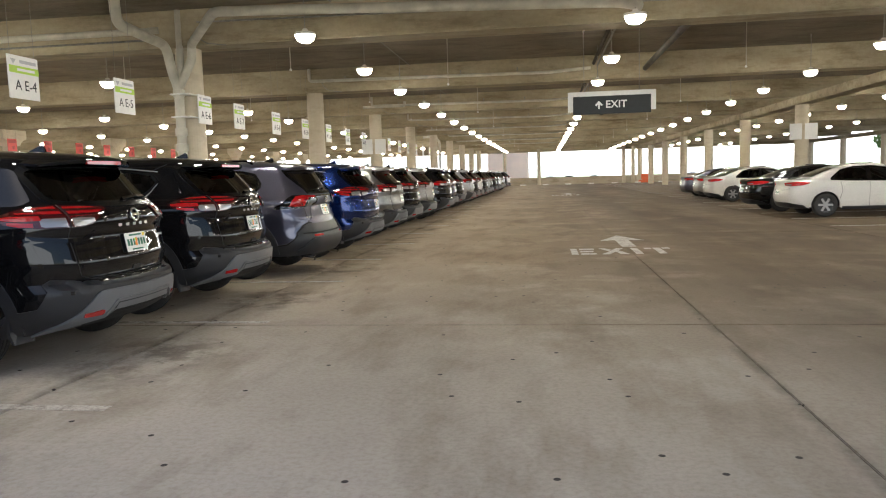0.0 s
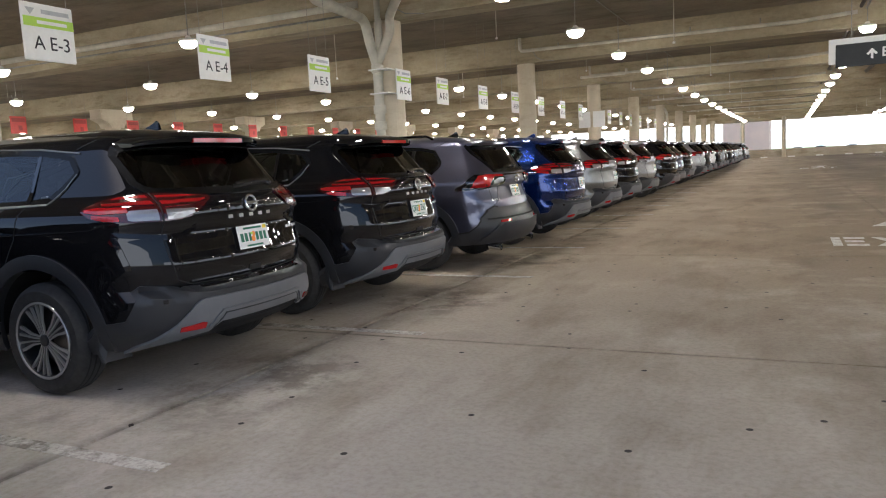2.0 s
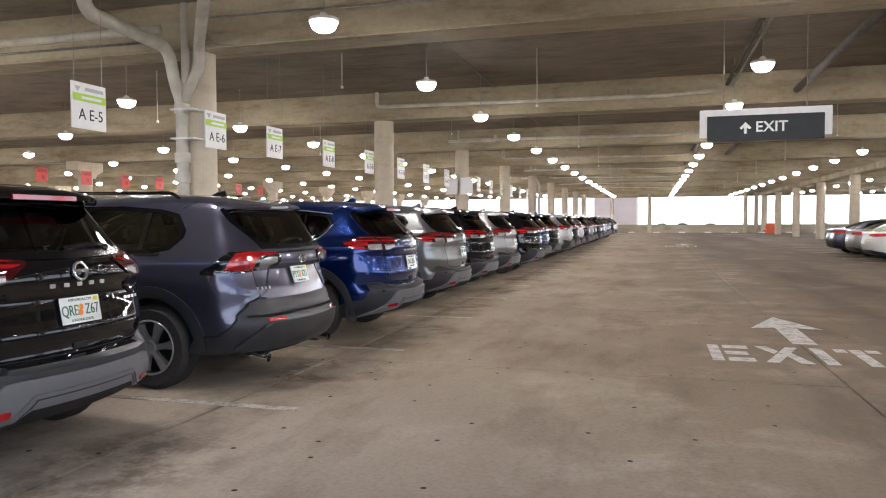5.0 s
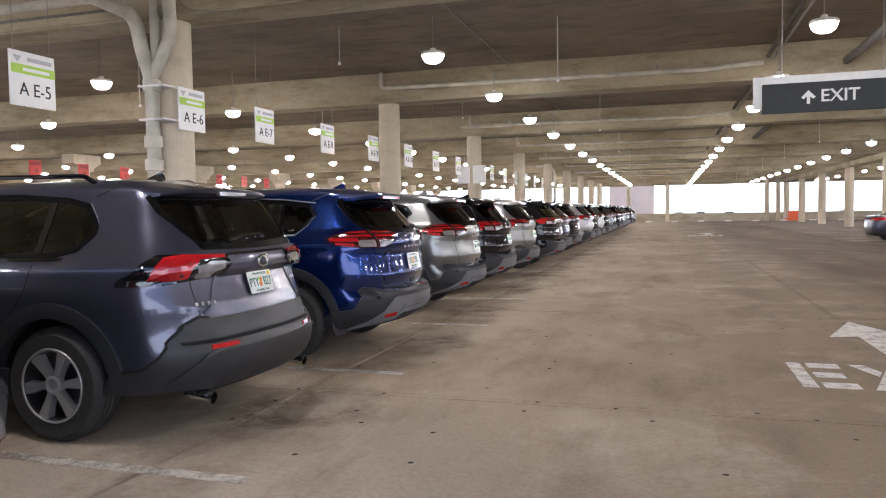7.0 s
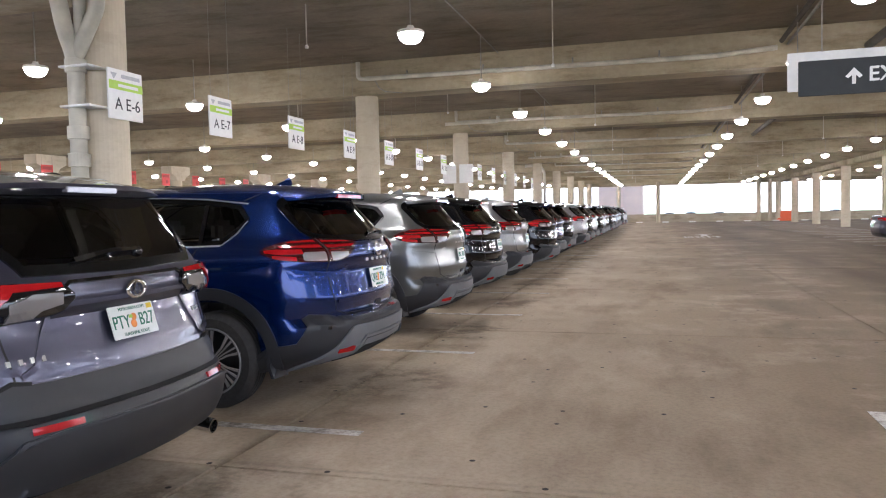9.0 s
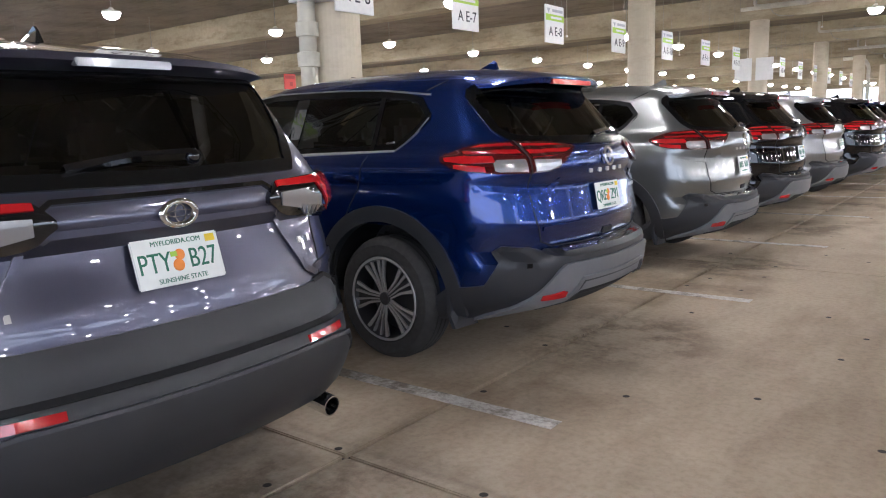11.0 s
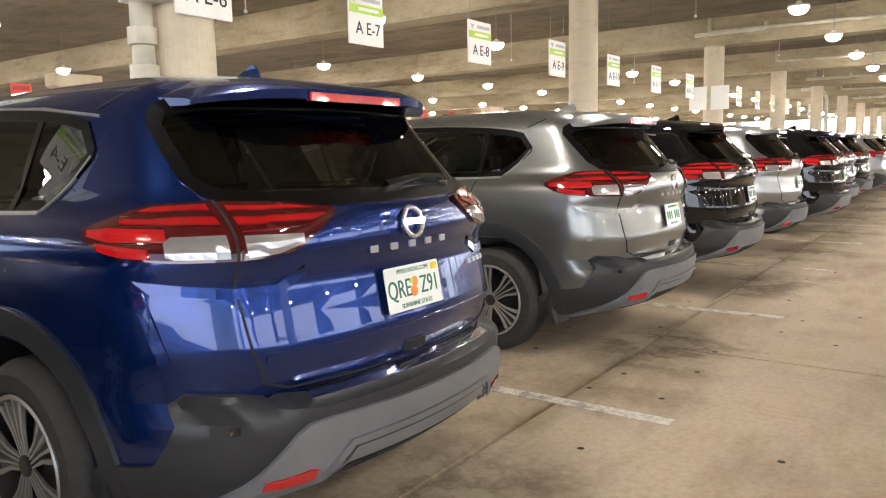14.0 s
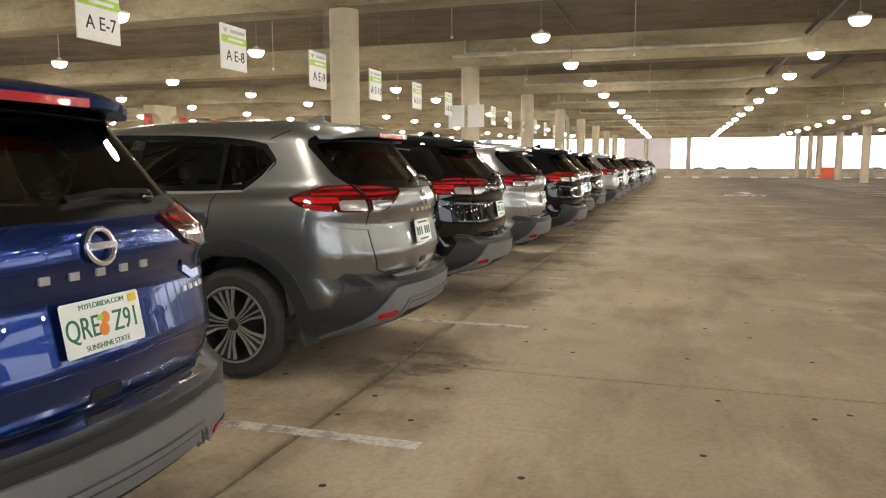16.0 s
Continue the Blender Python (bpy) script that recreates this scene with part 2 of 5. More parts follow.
def bm_lathe(profile, seg=24, bm=None, m=None):
    """Turns (r, z) points round the z axis."""
    bm = bm or bmesh.new()
    m = m or Matrix()
    rings = []
    for r, z in profile:
        if r < 1e-6:
            rings.append([bm.verts.new(m @ Vector((0, 0, z)))])
        else:
            rings.append([bm.verts.new(m @ Vector((r * math.cos(2 * math.pi * k / seg), r * math.sin(2 * math.pi * k / seg), z))) for k in range(seg)])
    for a, c in zip(rings, rings[1:]):
        for k in range(seg):
            j = (k + 1) % seg
            if len(a) == 1 and len(c) == 1:
                continue
            if len(a) == 1:
                bm.faces.new((a[0], c[j], c[k]))
            elif len(c) == 1:
                bm.faces.new((a[k], a[j], c[0]))
            else:
                bm.faces.new((a[k], a[j], c[j], c[k]))
    return bm


def bm_tube(points, r, seg=14, bm=None, closed_ends=True):
    """A pipe along points, with rounded bends."""
    bm = bm or bmesh.new()
    pts = [Vector(p) for p in points]
    path = [pts[0]]
    for i in range(1, len(pts) - 1):
        a, b_, c = pts[i - 1], pts[i], pts[i + 1]
        d = min(2.2 * r, (a - b_).length * 0.45, (c - b_).length * 0.45)
        p, q = b_ + (a - b_).normalized() * d, b_ + (c - b_).normalized() * d
        for k in range(6):
            f = k / 5
            path.append(p * (1 - f) ** 2 + b_ * 2 * f * (1 - f) + q * f * f)
    path.append(pts[-1])
    rings, ref = [], None
    for i, p in enumerate(path):
        t = (path[min(i + 1, len(path) - 1)] - path[max(i - 1, 0)]).normalized()
        if ref is None:
            ref = t.orthogonal().normalized()
        ref = (ref - t * ref.dot(t)).normalized()
        s = t.cross(ref)
        rings.append([bm.verts.new(p + (ref * math.cos(2 * math.pi * k / seg) + s * math.sin(2 * math.pi * k / seg)) * r) for k in range(seg)])
    for a, c in zip(rings, rings[1:]):
        for k in range(seg):
            bm.faces.new((a[k], a[(k + 1) % seg], c[(k + 1) % seg], c[k]))
    if closed_ends:
        bm.faces.new(rings[0])
        bm.faces.new(rings[-1])
    return bm


TEXTS = {}


def text_mesh(body, size, depth, mat, parent, m, name="lettering", align="CENTER", squeeze=1.0):
    key = (body, size, depth, mat.name, squeeze)
    if key in TEXTS:
        ob = new(name, TEXTS[key])
        ob.parent = parent
        ob.matrix_local = m
        return ob
    cu = bpy.data.curves.new(name, "FONT")
    cu.body, cu.size, cu.extrude, cu.align_x, cu.align_y = body, size, depth, align, "CENTER"
    tmp = bpy.data.objects.new(name, cu)
    me = tmp.to_mesh().copy()
    bpy.data.objects.remove(tmp)
    me.transform(Matrix.Diagonal((squeeze, 1, 1, 1)))
    me.materials.clear()
    me.materials.append(mat)
    TEXTS[key] = me
    ob = new(name, me)
    ob.parent = parent
    ob.matrix_local = m
    return ob


def flat_poly(pts, z, bm=None, thick=0.003):
    bm = bm or bmesh.new()
    lo = [bm.verts.new((x, y, z)) for x, y in pts]
    hi = [bm.verts.new((x, y, z + thick)) for x, y in pts]
    n = len(pts)
    bm.faces.new(hi)
    bm.faces.new(lo[::-1])
    for k in range(n):
        bm.faces.new((lo[k], lo[(k + 1) % n], hi[(k + 1) % n], hi[k]))
    return bm


# ---- structure ----
BAY, PITCH, COL0 = 19.35, 9.35, 13.30
COL_X = [11.9 + BAY, 11.9, -7.45, -26.8, -46.15]
Y_END, Y_BACK, Y_ROOF = 89.2, -16.0, -0.6
X_LEFT, X_RIGHT = -66.0, 32.0
BEAM_Z, DECK_Z = 4.42, 5.22
BEAM_Y = [COL0 + PITCH * k for k in range(-1, 9)]

ground = new("ground", to_mesh("ground", bm_box(-400, 400, -400, 900, -0.6, -0.45), M_GROUND))
tagged(ground, "grey asphalt and dry ground outside the garage", "ground", kind="structure")

# glowing sheets added for the burnt-out outdoors, pale green low down
M_BACKDROP_GLOW, _n, _b = nodes_of("backdrop_glow")
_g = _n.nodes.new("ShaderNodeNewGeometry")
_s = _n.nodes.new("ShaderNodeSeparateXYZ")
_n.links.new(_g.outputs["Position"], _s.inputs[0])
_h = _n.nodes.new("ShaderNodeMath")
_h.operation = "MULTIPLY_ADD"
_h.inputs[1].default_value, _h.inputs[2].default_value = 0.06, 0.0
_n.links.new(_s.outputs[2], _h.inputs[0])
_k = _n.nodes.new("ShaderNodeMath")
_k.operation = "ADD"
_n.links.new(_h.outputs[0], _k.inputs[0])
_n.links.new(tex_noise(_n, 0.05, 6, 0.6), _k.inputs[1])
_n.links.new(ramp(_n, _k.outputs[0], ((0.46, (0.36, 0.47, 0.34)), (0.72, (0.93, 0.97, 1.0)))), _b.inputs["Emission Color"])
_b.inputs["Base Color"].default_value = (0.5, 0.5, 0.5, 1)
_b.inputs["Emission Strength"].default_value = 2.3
# they also light floor and car paint; the south one is never in view
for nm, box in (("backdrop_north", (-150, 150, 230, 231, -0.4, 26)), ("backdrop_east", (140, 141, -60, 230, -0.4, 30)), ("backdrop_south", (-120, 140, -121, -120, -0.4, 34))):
    tagged(new(nm, to_mesh(nm, bm_box(*box), M_BACKDROP_GLOW)), "glowing backdrop sheet standing in for the overexposed outdoors", "backdrop", kind="structure")

floor = thing("floor", Matrix(), "worn grey-brown concrete garage floor with oil stains", "floor", kind="structure")
JX = [-2.82 + 4.82 * k for k in range(-13, 8)]
JY = [3.86 + 9.78 * k for k in range(-2, 9)]
part("slab_bed", bm_box(X_LEFT, X_RIGHT, Y_BACK, Y_END + 0.2, -0.4, -0.02), M_JOINT, floor)
xs = [X_LEFT] + JX[1:] + [X_RIGHT]
xs = sorted(x for x in xs if X_LEFT <= x <= X_RIGHT)
ys = [Y_BACK] + [y for y in JY if Y_BACK < y < Y_END - 1] + [Y_END + 0.2]
for xa, xb in zip(xs, xs[1:]):
    cuts = sorted(ys + [3.86 + 9.78 * k + 4.81 for k in range(0, 4)]) if -8 < xa < 0 else ys
    for ya, yb in zip(cuts, cuts[1:]):
        ga, gb = (0.011 if abs(xa + 2.82) < 0.1 else 0.0035), (0.011 if abs(xb + 2.82) < 0.1 else 0.0035)
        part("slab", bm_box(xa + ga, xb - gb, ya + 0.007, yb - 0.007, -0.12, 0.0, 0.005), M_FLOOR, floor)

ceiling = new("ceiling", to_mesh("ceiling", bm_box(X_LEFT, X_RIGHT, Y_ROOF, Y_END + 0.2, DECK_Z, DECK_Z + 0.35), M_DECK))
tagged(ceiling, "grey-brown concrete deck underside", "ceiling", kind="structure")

for y in BEAM_Y:
    b_ = bm_box(X_LEFT + 0.1, X_RIGHT - 0.1, y - 0.40, y + 0.40, BEAM_Z, DECK_Z + 0.05, 0.03)
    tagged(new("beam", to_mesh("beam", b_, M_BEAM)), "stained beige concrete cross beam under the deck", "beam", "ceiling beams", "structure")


def column(x, y, r=0.29, corbel=False):
    ob = thing("column", pose(x, y, 0), "round beige concrete column", "column", "garage columns", "structure")
    part("shaft", bm_lathe([(0, 0.0), (r, 0.0), (r, BEAM_Z + 0.02), (0, BEAM_Z + 0.02)], 32), M_COLUMN, ob, smooth=False)
    if corbel:
        bm = bmesh.new()
        prof = [(-0.33, 3.62), (0.33, 3.62), (0.46, 3.82), (0.85, 4.0), (0.85, 4.417), (-0.85, 4.417), (-0.85, 4.0), (-0.46, 3.82)]
        f0 = [bm.verts.new((0.34, a, z)) for a, z in prof]
        f1 = [bm.verts.new((-0.34, a, z)) for a, z in prof]
        bm.faces.new(f0)
        bm.faces.new(f1[::-1])
        for k in range(len(prof)):
            bm.faces.new((f0[k], f0[(k + 1) % 8], f1[(k + 1) % 8], f1[k]))
        part("capital", bm, M_COLUMN, ob)
    return ob


for x in COL_X:
    for k, y in enumerate(BEAM_Y):
        if y < -6:
            continue
        c = column(x, y, 0.29 if x > -10 else 0.33, x < -10)
        if x < -10:
            c["label"] = "round beige concrete column with a flared capital"

# long girder over the far column row of the aisle
for x in (11.9, 11.9 + BAY):
    z0 = 4.08
    g = bm_box(x - 0.35, x + 0.35, BEAM_Y[0], Y_END, z0, BEAM_Z - 0.005, 0.03)
    tagged(new("girder", to_mesh("girder", g, M_BEAM)), "beige concrete girder running along the columns", "girder", "ceiling girders", "structure")


# parapets and closing walls
def wall_piece(name, x0, x1, y0, y1, z0, z1, label):
    ob = new(name, to_mesh(name, bm_box(x0, x1, y0, y1, z0, z1, 0.02), M_WALL))
    return tagged(ob, label, "wall", kind="structure")


wall_piece("wall_north", X_LEFT, X_RIGHT, Y_END, Y_END + 0.2, -0.4, 0.92, "low beige concrete parapet at the open end")
wall_piece("wall_east", X_RIGHT, X_RIGHT + 0.2, Y_BACK, Y_END + 0.2, -0.4, 0.92, "low beige concrete parapet along the open side")
wall_piece("wall_south", X_LEFT, X_RIGHT, Y_BACK - 0.2, Y_BACK, -0.4, 0.92, "low beige concrete parapet behind the aisle")
wall_piece("wall_west", X_LEFT - 0.2, X_LEFT, Y_BACK, Y_END + 0.2, -0.4, DECK_Z + 0.3, "plain concrete wall at the deep end")

tagged(new("beam", to_mesh("beam", bm_box(X_LEFT, X_RIGHT, Y_END + 0.01, Y_END + 0.19, 4.05, DECK_Z - 0.003, 0.02), M_BEAM)), "deep beige concrete edge beam over the open end", "beam", kind="structure")

# ---- painted lines, arrow and word ----
L0, LP = 1.30, 2.74


def stall_line(x0, x1, y, w=0.10):
    ob = new("stall_line", to_mesh("stall_line", flat_poly([(x0, y - w / 2), (x1, y - w / 2), (x1, y + w / 2), (x0, y + w / 2)], 0.001), M_PAINT))
    return tagged(ob, "worn white painted stall line on concrete", "line", "stall lines", "structure")


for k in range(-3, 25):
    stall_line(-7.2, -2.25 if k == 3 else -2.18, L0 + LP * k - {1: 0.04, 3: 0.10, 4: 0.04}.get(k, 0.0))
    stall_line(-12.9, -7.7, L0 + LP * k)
for k in range(-1, 24):
    stall_line(7.0, 11.6, 17.65 + LP * k)
for k in range(-1, 24):
    stall_line(-26.4, -21.4, L0 + LP * k)


def painted_arrow(cx, y0, y1, half, stem):
    yh = y0 + (y1 - y0) * 0.55
    pts = [(cx - stem, y0), (cx + stem, y0), (cx + stem, yh), (cx + half, yh - 0.1), (cx, y1), (cx - half, yh - 0.1), (cx - stem, yh)]
    ob = new("painted_arrow", to_mesh("painted_arrow", flat_poly(pts, 0.001), M_PAINT))
    return tagged(ob, "worn white arrow painted on the concrete floor", "arrow", kind="structure")


def painted_word(x0, y0, y1, width):
    """EXIT in stencil strokes, stretched along the aisle."""
    ob = thing("painted_word", Matrix(), "worn white stencilled word on the concrete floor", "lettering", kind="structure")
    u, h = width / 4.15, y1 - y0
    P = lambda x, y: (x0 + x * u, y0 + y * h)
    strokes = {
        "letter_e": [[(0, 0), (0.26, 0), (0.26, 1), (0, 1)], [(0.36, 0), (0.95, 0), (0.95, 0.2), (0.36, 0.2)],
                     [(0.36, 0.4), (0.88, 0.4), (0.88, 0.6), (0.36, 0.6)], [(0.36, 0.8), (0.95, 0.8), (0.95, 1), (0.36, 1)]],
        "letter_x": [[(1.15, 0), (1.43, 0), (2.15, 1), (1.87, 1)], [(1.15, 1), (1.43, 1), (1.62, 0.72), (1.48, 0.52)], [(1.7, 0.5), (1.86, 0.68), (2.17, 0), (1.88, 0)]],
        "letter_i": [[(2.42, 0), (2.70, 0), (2.70, 1), (2.42, 1)]],
        "letter_t": [[(3.3, 0), (3.58, 0), (3.58, 1), (3.3, 1)], [(2.95, 0.8), (3.22, 0.8), (3.22, 1), (2.95, 1)], [(3.66, 0.8), (3.95, 0.8), (3.95, 1), (3.66, 1)]],
    }
    for nm, qs in strokes.items():
        bm = bmesh.new()
        for q in qs:
            flat_poly([P(*p) for p in q], 0.001, bm)
        part(nm, bm, M_PAINT, ob)
    return ob


painted_arrow(2.06, 10.92, 13.35, 0.43, 0.13)
painted_word(0.98, 9.68, 10.64, 1.82)
painted_arrow(2.06, 45.2, 48.0, 0.5, 0.16)
painted_word(0.98, 43.2, 44.6, 1.9)


# ---- pendant lamps ----
def pendant_lamp():
    ob = thing("pendant_lamp", pose(0, 0, 0), "white dome pendant lamp, switched on, on a thin stem", "lamp", "garage lamps")
    part("housing", bm_lathe([(0, 0.12), (0.045, 0.12), (0.055, 0.085), (0.10, 0.06), (0.19, 0.045), (0.207, 0.025), (0.203, -0.006), (0.184, -0.010), (0, -0.010)], 24), M_LAMP_HOUSING, ob, smooth=False)
    part("diffuser", bm_lathe([(0.184, -0.012), (0.176, -0.052), (0.147, -0.098), (0.095, -0.132), (0, -0.146)], 20), M_LAMP, ob, "glowing ribbed glass bowl", True)
    part("stem", bm_tube([(0, 0, 0.09), (0, 0, DECK_Z - 4.15)], 0.011, 8), M_STEEL, ob)
    return ob


LAMP_X = [20.7, 14.5, 8.35, 2.2, -3.95, -11.0, -17.1, -23.3, -30.2, -36.4, -42.6, -49.0, -55.2, -61.4]
first = None
for x in LAMP_X:
    for k in range(-3, 17):
        y = 11.05 + 4.70 * k
        if y < 0 or (x < -15 and y < 4):
            continue
        m = pose(x, y, 4.15)
        if first is None:
            first = pendant_lamp()
            first.matrix_world = m
        else:
            copy_thing(first, m)


# ---- vehicle materials ----
def mat_car_paint(name, col, metal=0.55, rough=0.28):
    m, nt, b = nodes_of(name)
    n = tex_noise(nt, 900, 2, 0.5, world_space=False)
    lo, hi = tuple(c * 0.8 for c in col), tuple(min(1, c * 1.25) for c in col)
    nt.links.new(ramp(nt, n, ((0.35, lo), (0.65, hi))), b.inputs["Base Color"])
    b.inputs["Metallic"].default_value = metal
    b.inputs["Roughness"].default_value = rough
    b.inputs["Specular IOR Level"].default_value = 0.5 if metal else 0.0
    b.inputs["Coat Weight"].default_value = 1.0
    b.inputs["Coat Roughness"].default_value = 0.015
    return m


def mat_window(name, tint):
    m, nt, b = nodes_of(name)
    out = nt.nodes["Material Output"]
    tr = nt.nodes.new("ShaderNodeBsdfTransparent")
    tr.inputs[0].default_value = (*tint, 1)
    gl = nt.nodes.new("ShaderNodeBsdfGlossy")
    gl.inputs["Roughness"].default_value = 0.01
    fr = nt.nodes.new("ShaderNodeFresnel")
    fr.inputs[0].default_value = 1.75
    mx = nt.nodes.new("ShaderNodeMixShader")
    nt.links.new(fr.outputs[0], mx.inputs[0])
    nt.links.new(tr.outputs[0], mx.inputs[1])
    nt.links.new(gl.outputs[0], mx.inputs[2])
    nt.links.new(mx.outputs[0], out.inputs[0])
    return m


def mat_gloss(name, col, rough=0.08, metal=0.0, coat=1.0):
    m, nt, b = nodes_of(name)
    b.inputs["Base Color"].default_value = (*col, 1)
    b.inputs["Roughness"].default_value = rough
    b.inputs["Metallic"].default_value = metal
    b.inputs["Coat Weight"].default_value = coat
    b.inputs["Coat Roughness"].default_value = 0.02
    return m


def mat_plastic(name, col):
    m, nt, b = nodes_of(name)
    n = tex_noise(nt, 260, 3, 0.6, world_space=False)
    big = tex_noise(nt, 3, 4, 0.6, world_space=False)
    nt.links.new(ramp(nt, big, ((0.3, tuple(c * 0.85 for c in col)), (0.7, tuple(c * 1.15 for c in col)))), b.inputs["Base Color"])
    b.inputs["Roughness"].default_value = 0.42
    bump(nt, b, n, 0.12, 0.001)
    return m


PAINT = {
    "black": mat_car_paint("black_paint", (0.006, 0.006, 0.007), 0.0, 0.3),
    "graphite": mat_car_paint("graphite_paint", (0.084, 0.085, 0.122), 0.75, 0.28),
    "blue": mat_car_paint("blue_paint", (0.0016, 0.021, 0.135), 0.75, 0.22),
    "grey": mat_car_paint("grey_paint", (0.185, 0.19, 0.182), 0.8, 0.3),
    "silver": mat_car_paint("silver_paint", (0.27, 0.27, 0.268), 0.8, 0.3),
    "white": mat_car_paint("white_paint", (0.64, 0.63, 0.605), 0.0, 0.35),
}
M_PRIVACY = mat_window("privacy_glass", (0.24, 0.25, 0.235))
M_CLEARGLASS = mat_window("clear_glass", (0.72, 0.76, 0.72))
M_CLAD = mat_plastic("dark_cladding", (0.023, 0.0245, 0.028))
M_SKID = mat_plastic("silver_cladding", (0.145, 0.15, 0.16))
M_GLOSSBLACK = mat_gloss("gloss_black", (0.006, 0.006, 0.007))
M_CHROME = mat_gloss("chrome", (0.80, 0.80, 0.80), 0.10, 1.0, 0.0)
M_REDLENS = mat_gloss("red_lens", (0.46, 0.010, 0.012), 0.10)


def mat_ribbed(name, lo, hi):
    m, nt, b = nodes_of(name)
    co = nt.nodes.new("ShaderNodeTexCoord")
    wv = nt.nodes.new("ShaderNodeTexWave")
    wv.bands_direction = "Z"
    wv.inputs["Scale"].default_value = 8.0
    wv.inputs["Distortion"].default_value = 1.2
    nt.links.new(co.outputs["Object"], wv.inputs["Vector"])
    nt.links.new(ramp(nt, wv.outputs["Fac"], ((0.25, lo), (0.75, hi))), b.inputs["Base Color"])
    b.inputs["Roughness"].default_value = 0.1
    b.inputs["Coat Weight"].default_value = 1.0
    return m


M_LENSRED = mat_ribbed("ribbed_red_lens", (0.06, 0.003, 0.004), (0.34, 0.008, 0.009))
M_DARKRED = mat_gloss("dark_red_lens", (0.075, 0.004, 0.005), 0.06)
M_CLEARLENS = mat_gloss("clear_lens", (0.36, 0.345, 0.335), 0.14, 0.5)
M_TYRE = mat_plain("tyre_rubber", (0.028, 0.027, 0.026), 0.75, 0, 0.25, 30)
M_RIM = mat_gloss("machined_rim", (0.44, 0.43, 0.42), 0.35, 0.6, 0.3)
M_RIMGREY = mat_gloss("grey_rim", (0.34, 0.34, 0.34), 0.35, 0.5, 0.5)
M_RIMDARK = mat_gloss("dark_rim", (0.02, 0.02, 0.022), 0.3)
M_CABIN = mat_plain("cabin_trim", (0.075, 0.070, 0.062), 0.8)
M_SEAT = mat_plain("seat_cloth", (0.10, 0.095, 0.085), 0.9)
M_PLATE = mat_plain("plate_white", (0.80, 0.82, 0.78), 0.4, 0, 0.04)
M_PLATEGREEN = mat_plain("plate_green", (0.02, 0.16, 0.09), 0.5)
M_ORANGEFRUIT = mat_plain("plate_orange", (0.85, 0.27, 0.03), 0.5)
M_YELLOW = mat_plain("plate_yellow", (0.85, 0.62, 0.03), 0.5)
M_TRIMBLACK = mat_gloss("satin_black", (0.004, 0.004, 0.004), 0.25, 0.0, 0.0)
M_TRIMBLACK.node_tree.nodes["Principled BSDF"].inputs["Specular IOR Level"].default_value = 0.25
M_TRIM = mat_gloss("satin_trim", (0.50, 0.50, 0.48), 0.3, 0.6, 0.2)
M_TRIMDIM = mat_gloss("dull_trim", (0.22, 0.22, 0.21), 0.4, 0.6, 0.0)
M_PRINTRED = mat_plain("dark_red_print", (0.33, 0.025, 0.02), 0.5)
M_GAP = mat_plain("panel_gap", (0.008, 0.008, 0.008), 0.8)


# ---- vehicle shape ----
class Shape:
    """A car body from horizontal outlines: rear edge, front edge, half width and corner radius at each height."""

    def __init__(self, rear, front, width, corner, bow, hubs, tyre, arch):
        self.tables = [(np.array([a for a, _ in t]), np.array([b for _, b in t])) for t in (rear, front, width, corner, bow)]
        self.kept = {}
        self.hubs, self.tyre, self.arch = hubs, tyre, arch

    def row(self, z):
        key = round(z, 5)
        if key not in self.kept:
            self.kept[key] = tuple(float(np.interp(z, a, b)) for a, b in self.tables)
        return self.kept[key]

    def half(self, u, z):
        ur, uf, w, rc, bw = self.row(z)
        ua = ur + bw + rc
        v = w - 0.035 * max(0.0, 1 - (u - ua) / 0.8) ** 2
        rf = 0.42
        ub = uf - rf
        v -= 0.03 * max(0.0, 1 - (ub - u) / 0.8) ** 2 if u < ub else 0.03
        if u > ub:
            d = min(1.0, (u - ub) / rf)
            v = v - rf + rf * math.sqrt(max(0.0, 1 - d * d))
        return v

    def wrap(self, a, z):
        s = -1 if a < 0 else 1
        a = abs(a)
        ur, uf, w, rc, bw = self.row(z)
        w -= 0.035
        l1 = w - rc
        l2 = l1 + rc * math.pi / 2
        k = (l1 / w) ** 2
        if a < l1:
            return Vector((ur + bw * (a / w) ** 2, s * a, z))
        if a < l2:
            th = (a - l1) / rc
            return Vector((ur + bw * k + bw * (1 - k) * math.sin(th) + rc * (1 - math.cos(th)), s * (l1 + rc * math.sin(th)), z))
        u = ur + bw + rc + a - l2
        return Vector((u, s * self.half(u, z), z))

    def side(self, s):
        return lambda u, z: Vector((u, s * self.half(u, z), z))

    def nose(self, v, z):
        ur, uf, w, rc, bw = self.row(z)
        ww = max(0.05, w - 0.03)
        return Vector((uf - 0.14 * (v / ww) ** 2, v, z))

    def normal(self, fn, a, z):
        e = 0.006
        n = (fn(a + e, z) - fn(a - e, z)).cross(fn(a, z + e) - fn(a, z - e))
        n.normalize()
        p = fn(a, z)
        out = Vector((p.x - 2.3 if abs(p.x - 2.3) > 1.5 else 0, p.y, 0.3))
        return n if n.dot(out) > 0 else -n


def resample(cols, step):
    out = []
    for p, q in zip(cols, cols[1:]):
        n = max(1, int(math.ceil(abs(q[0] - p[0]) / step)))
        for k in range(n):
            f = k / n
            out.append(tuple(x + (y - x) * f for x, y in zip(p, q)))
    out.append(cols[-1])
    return out


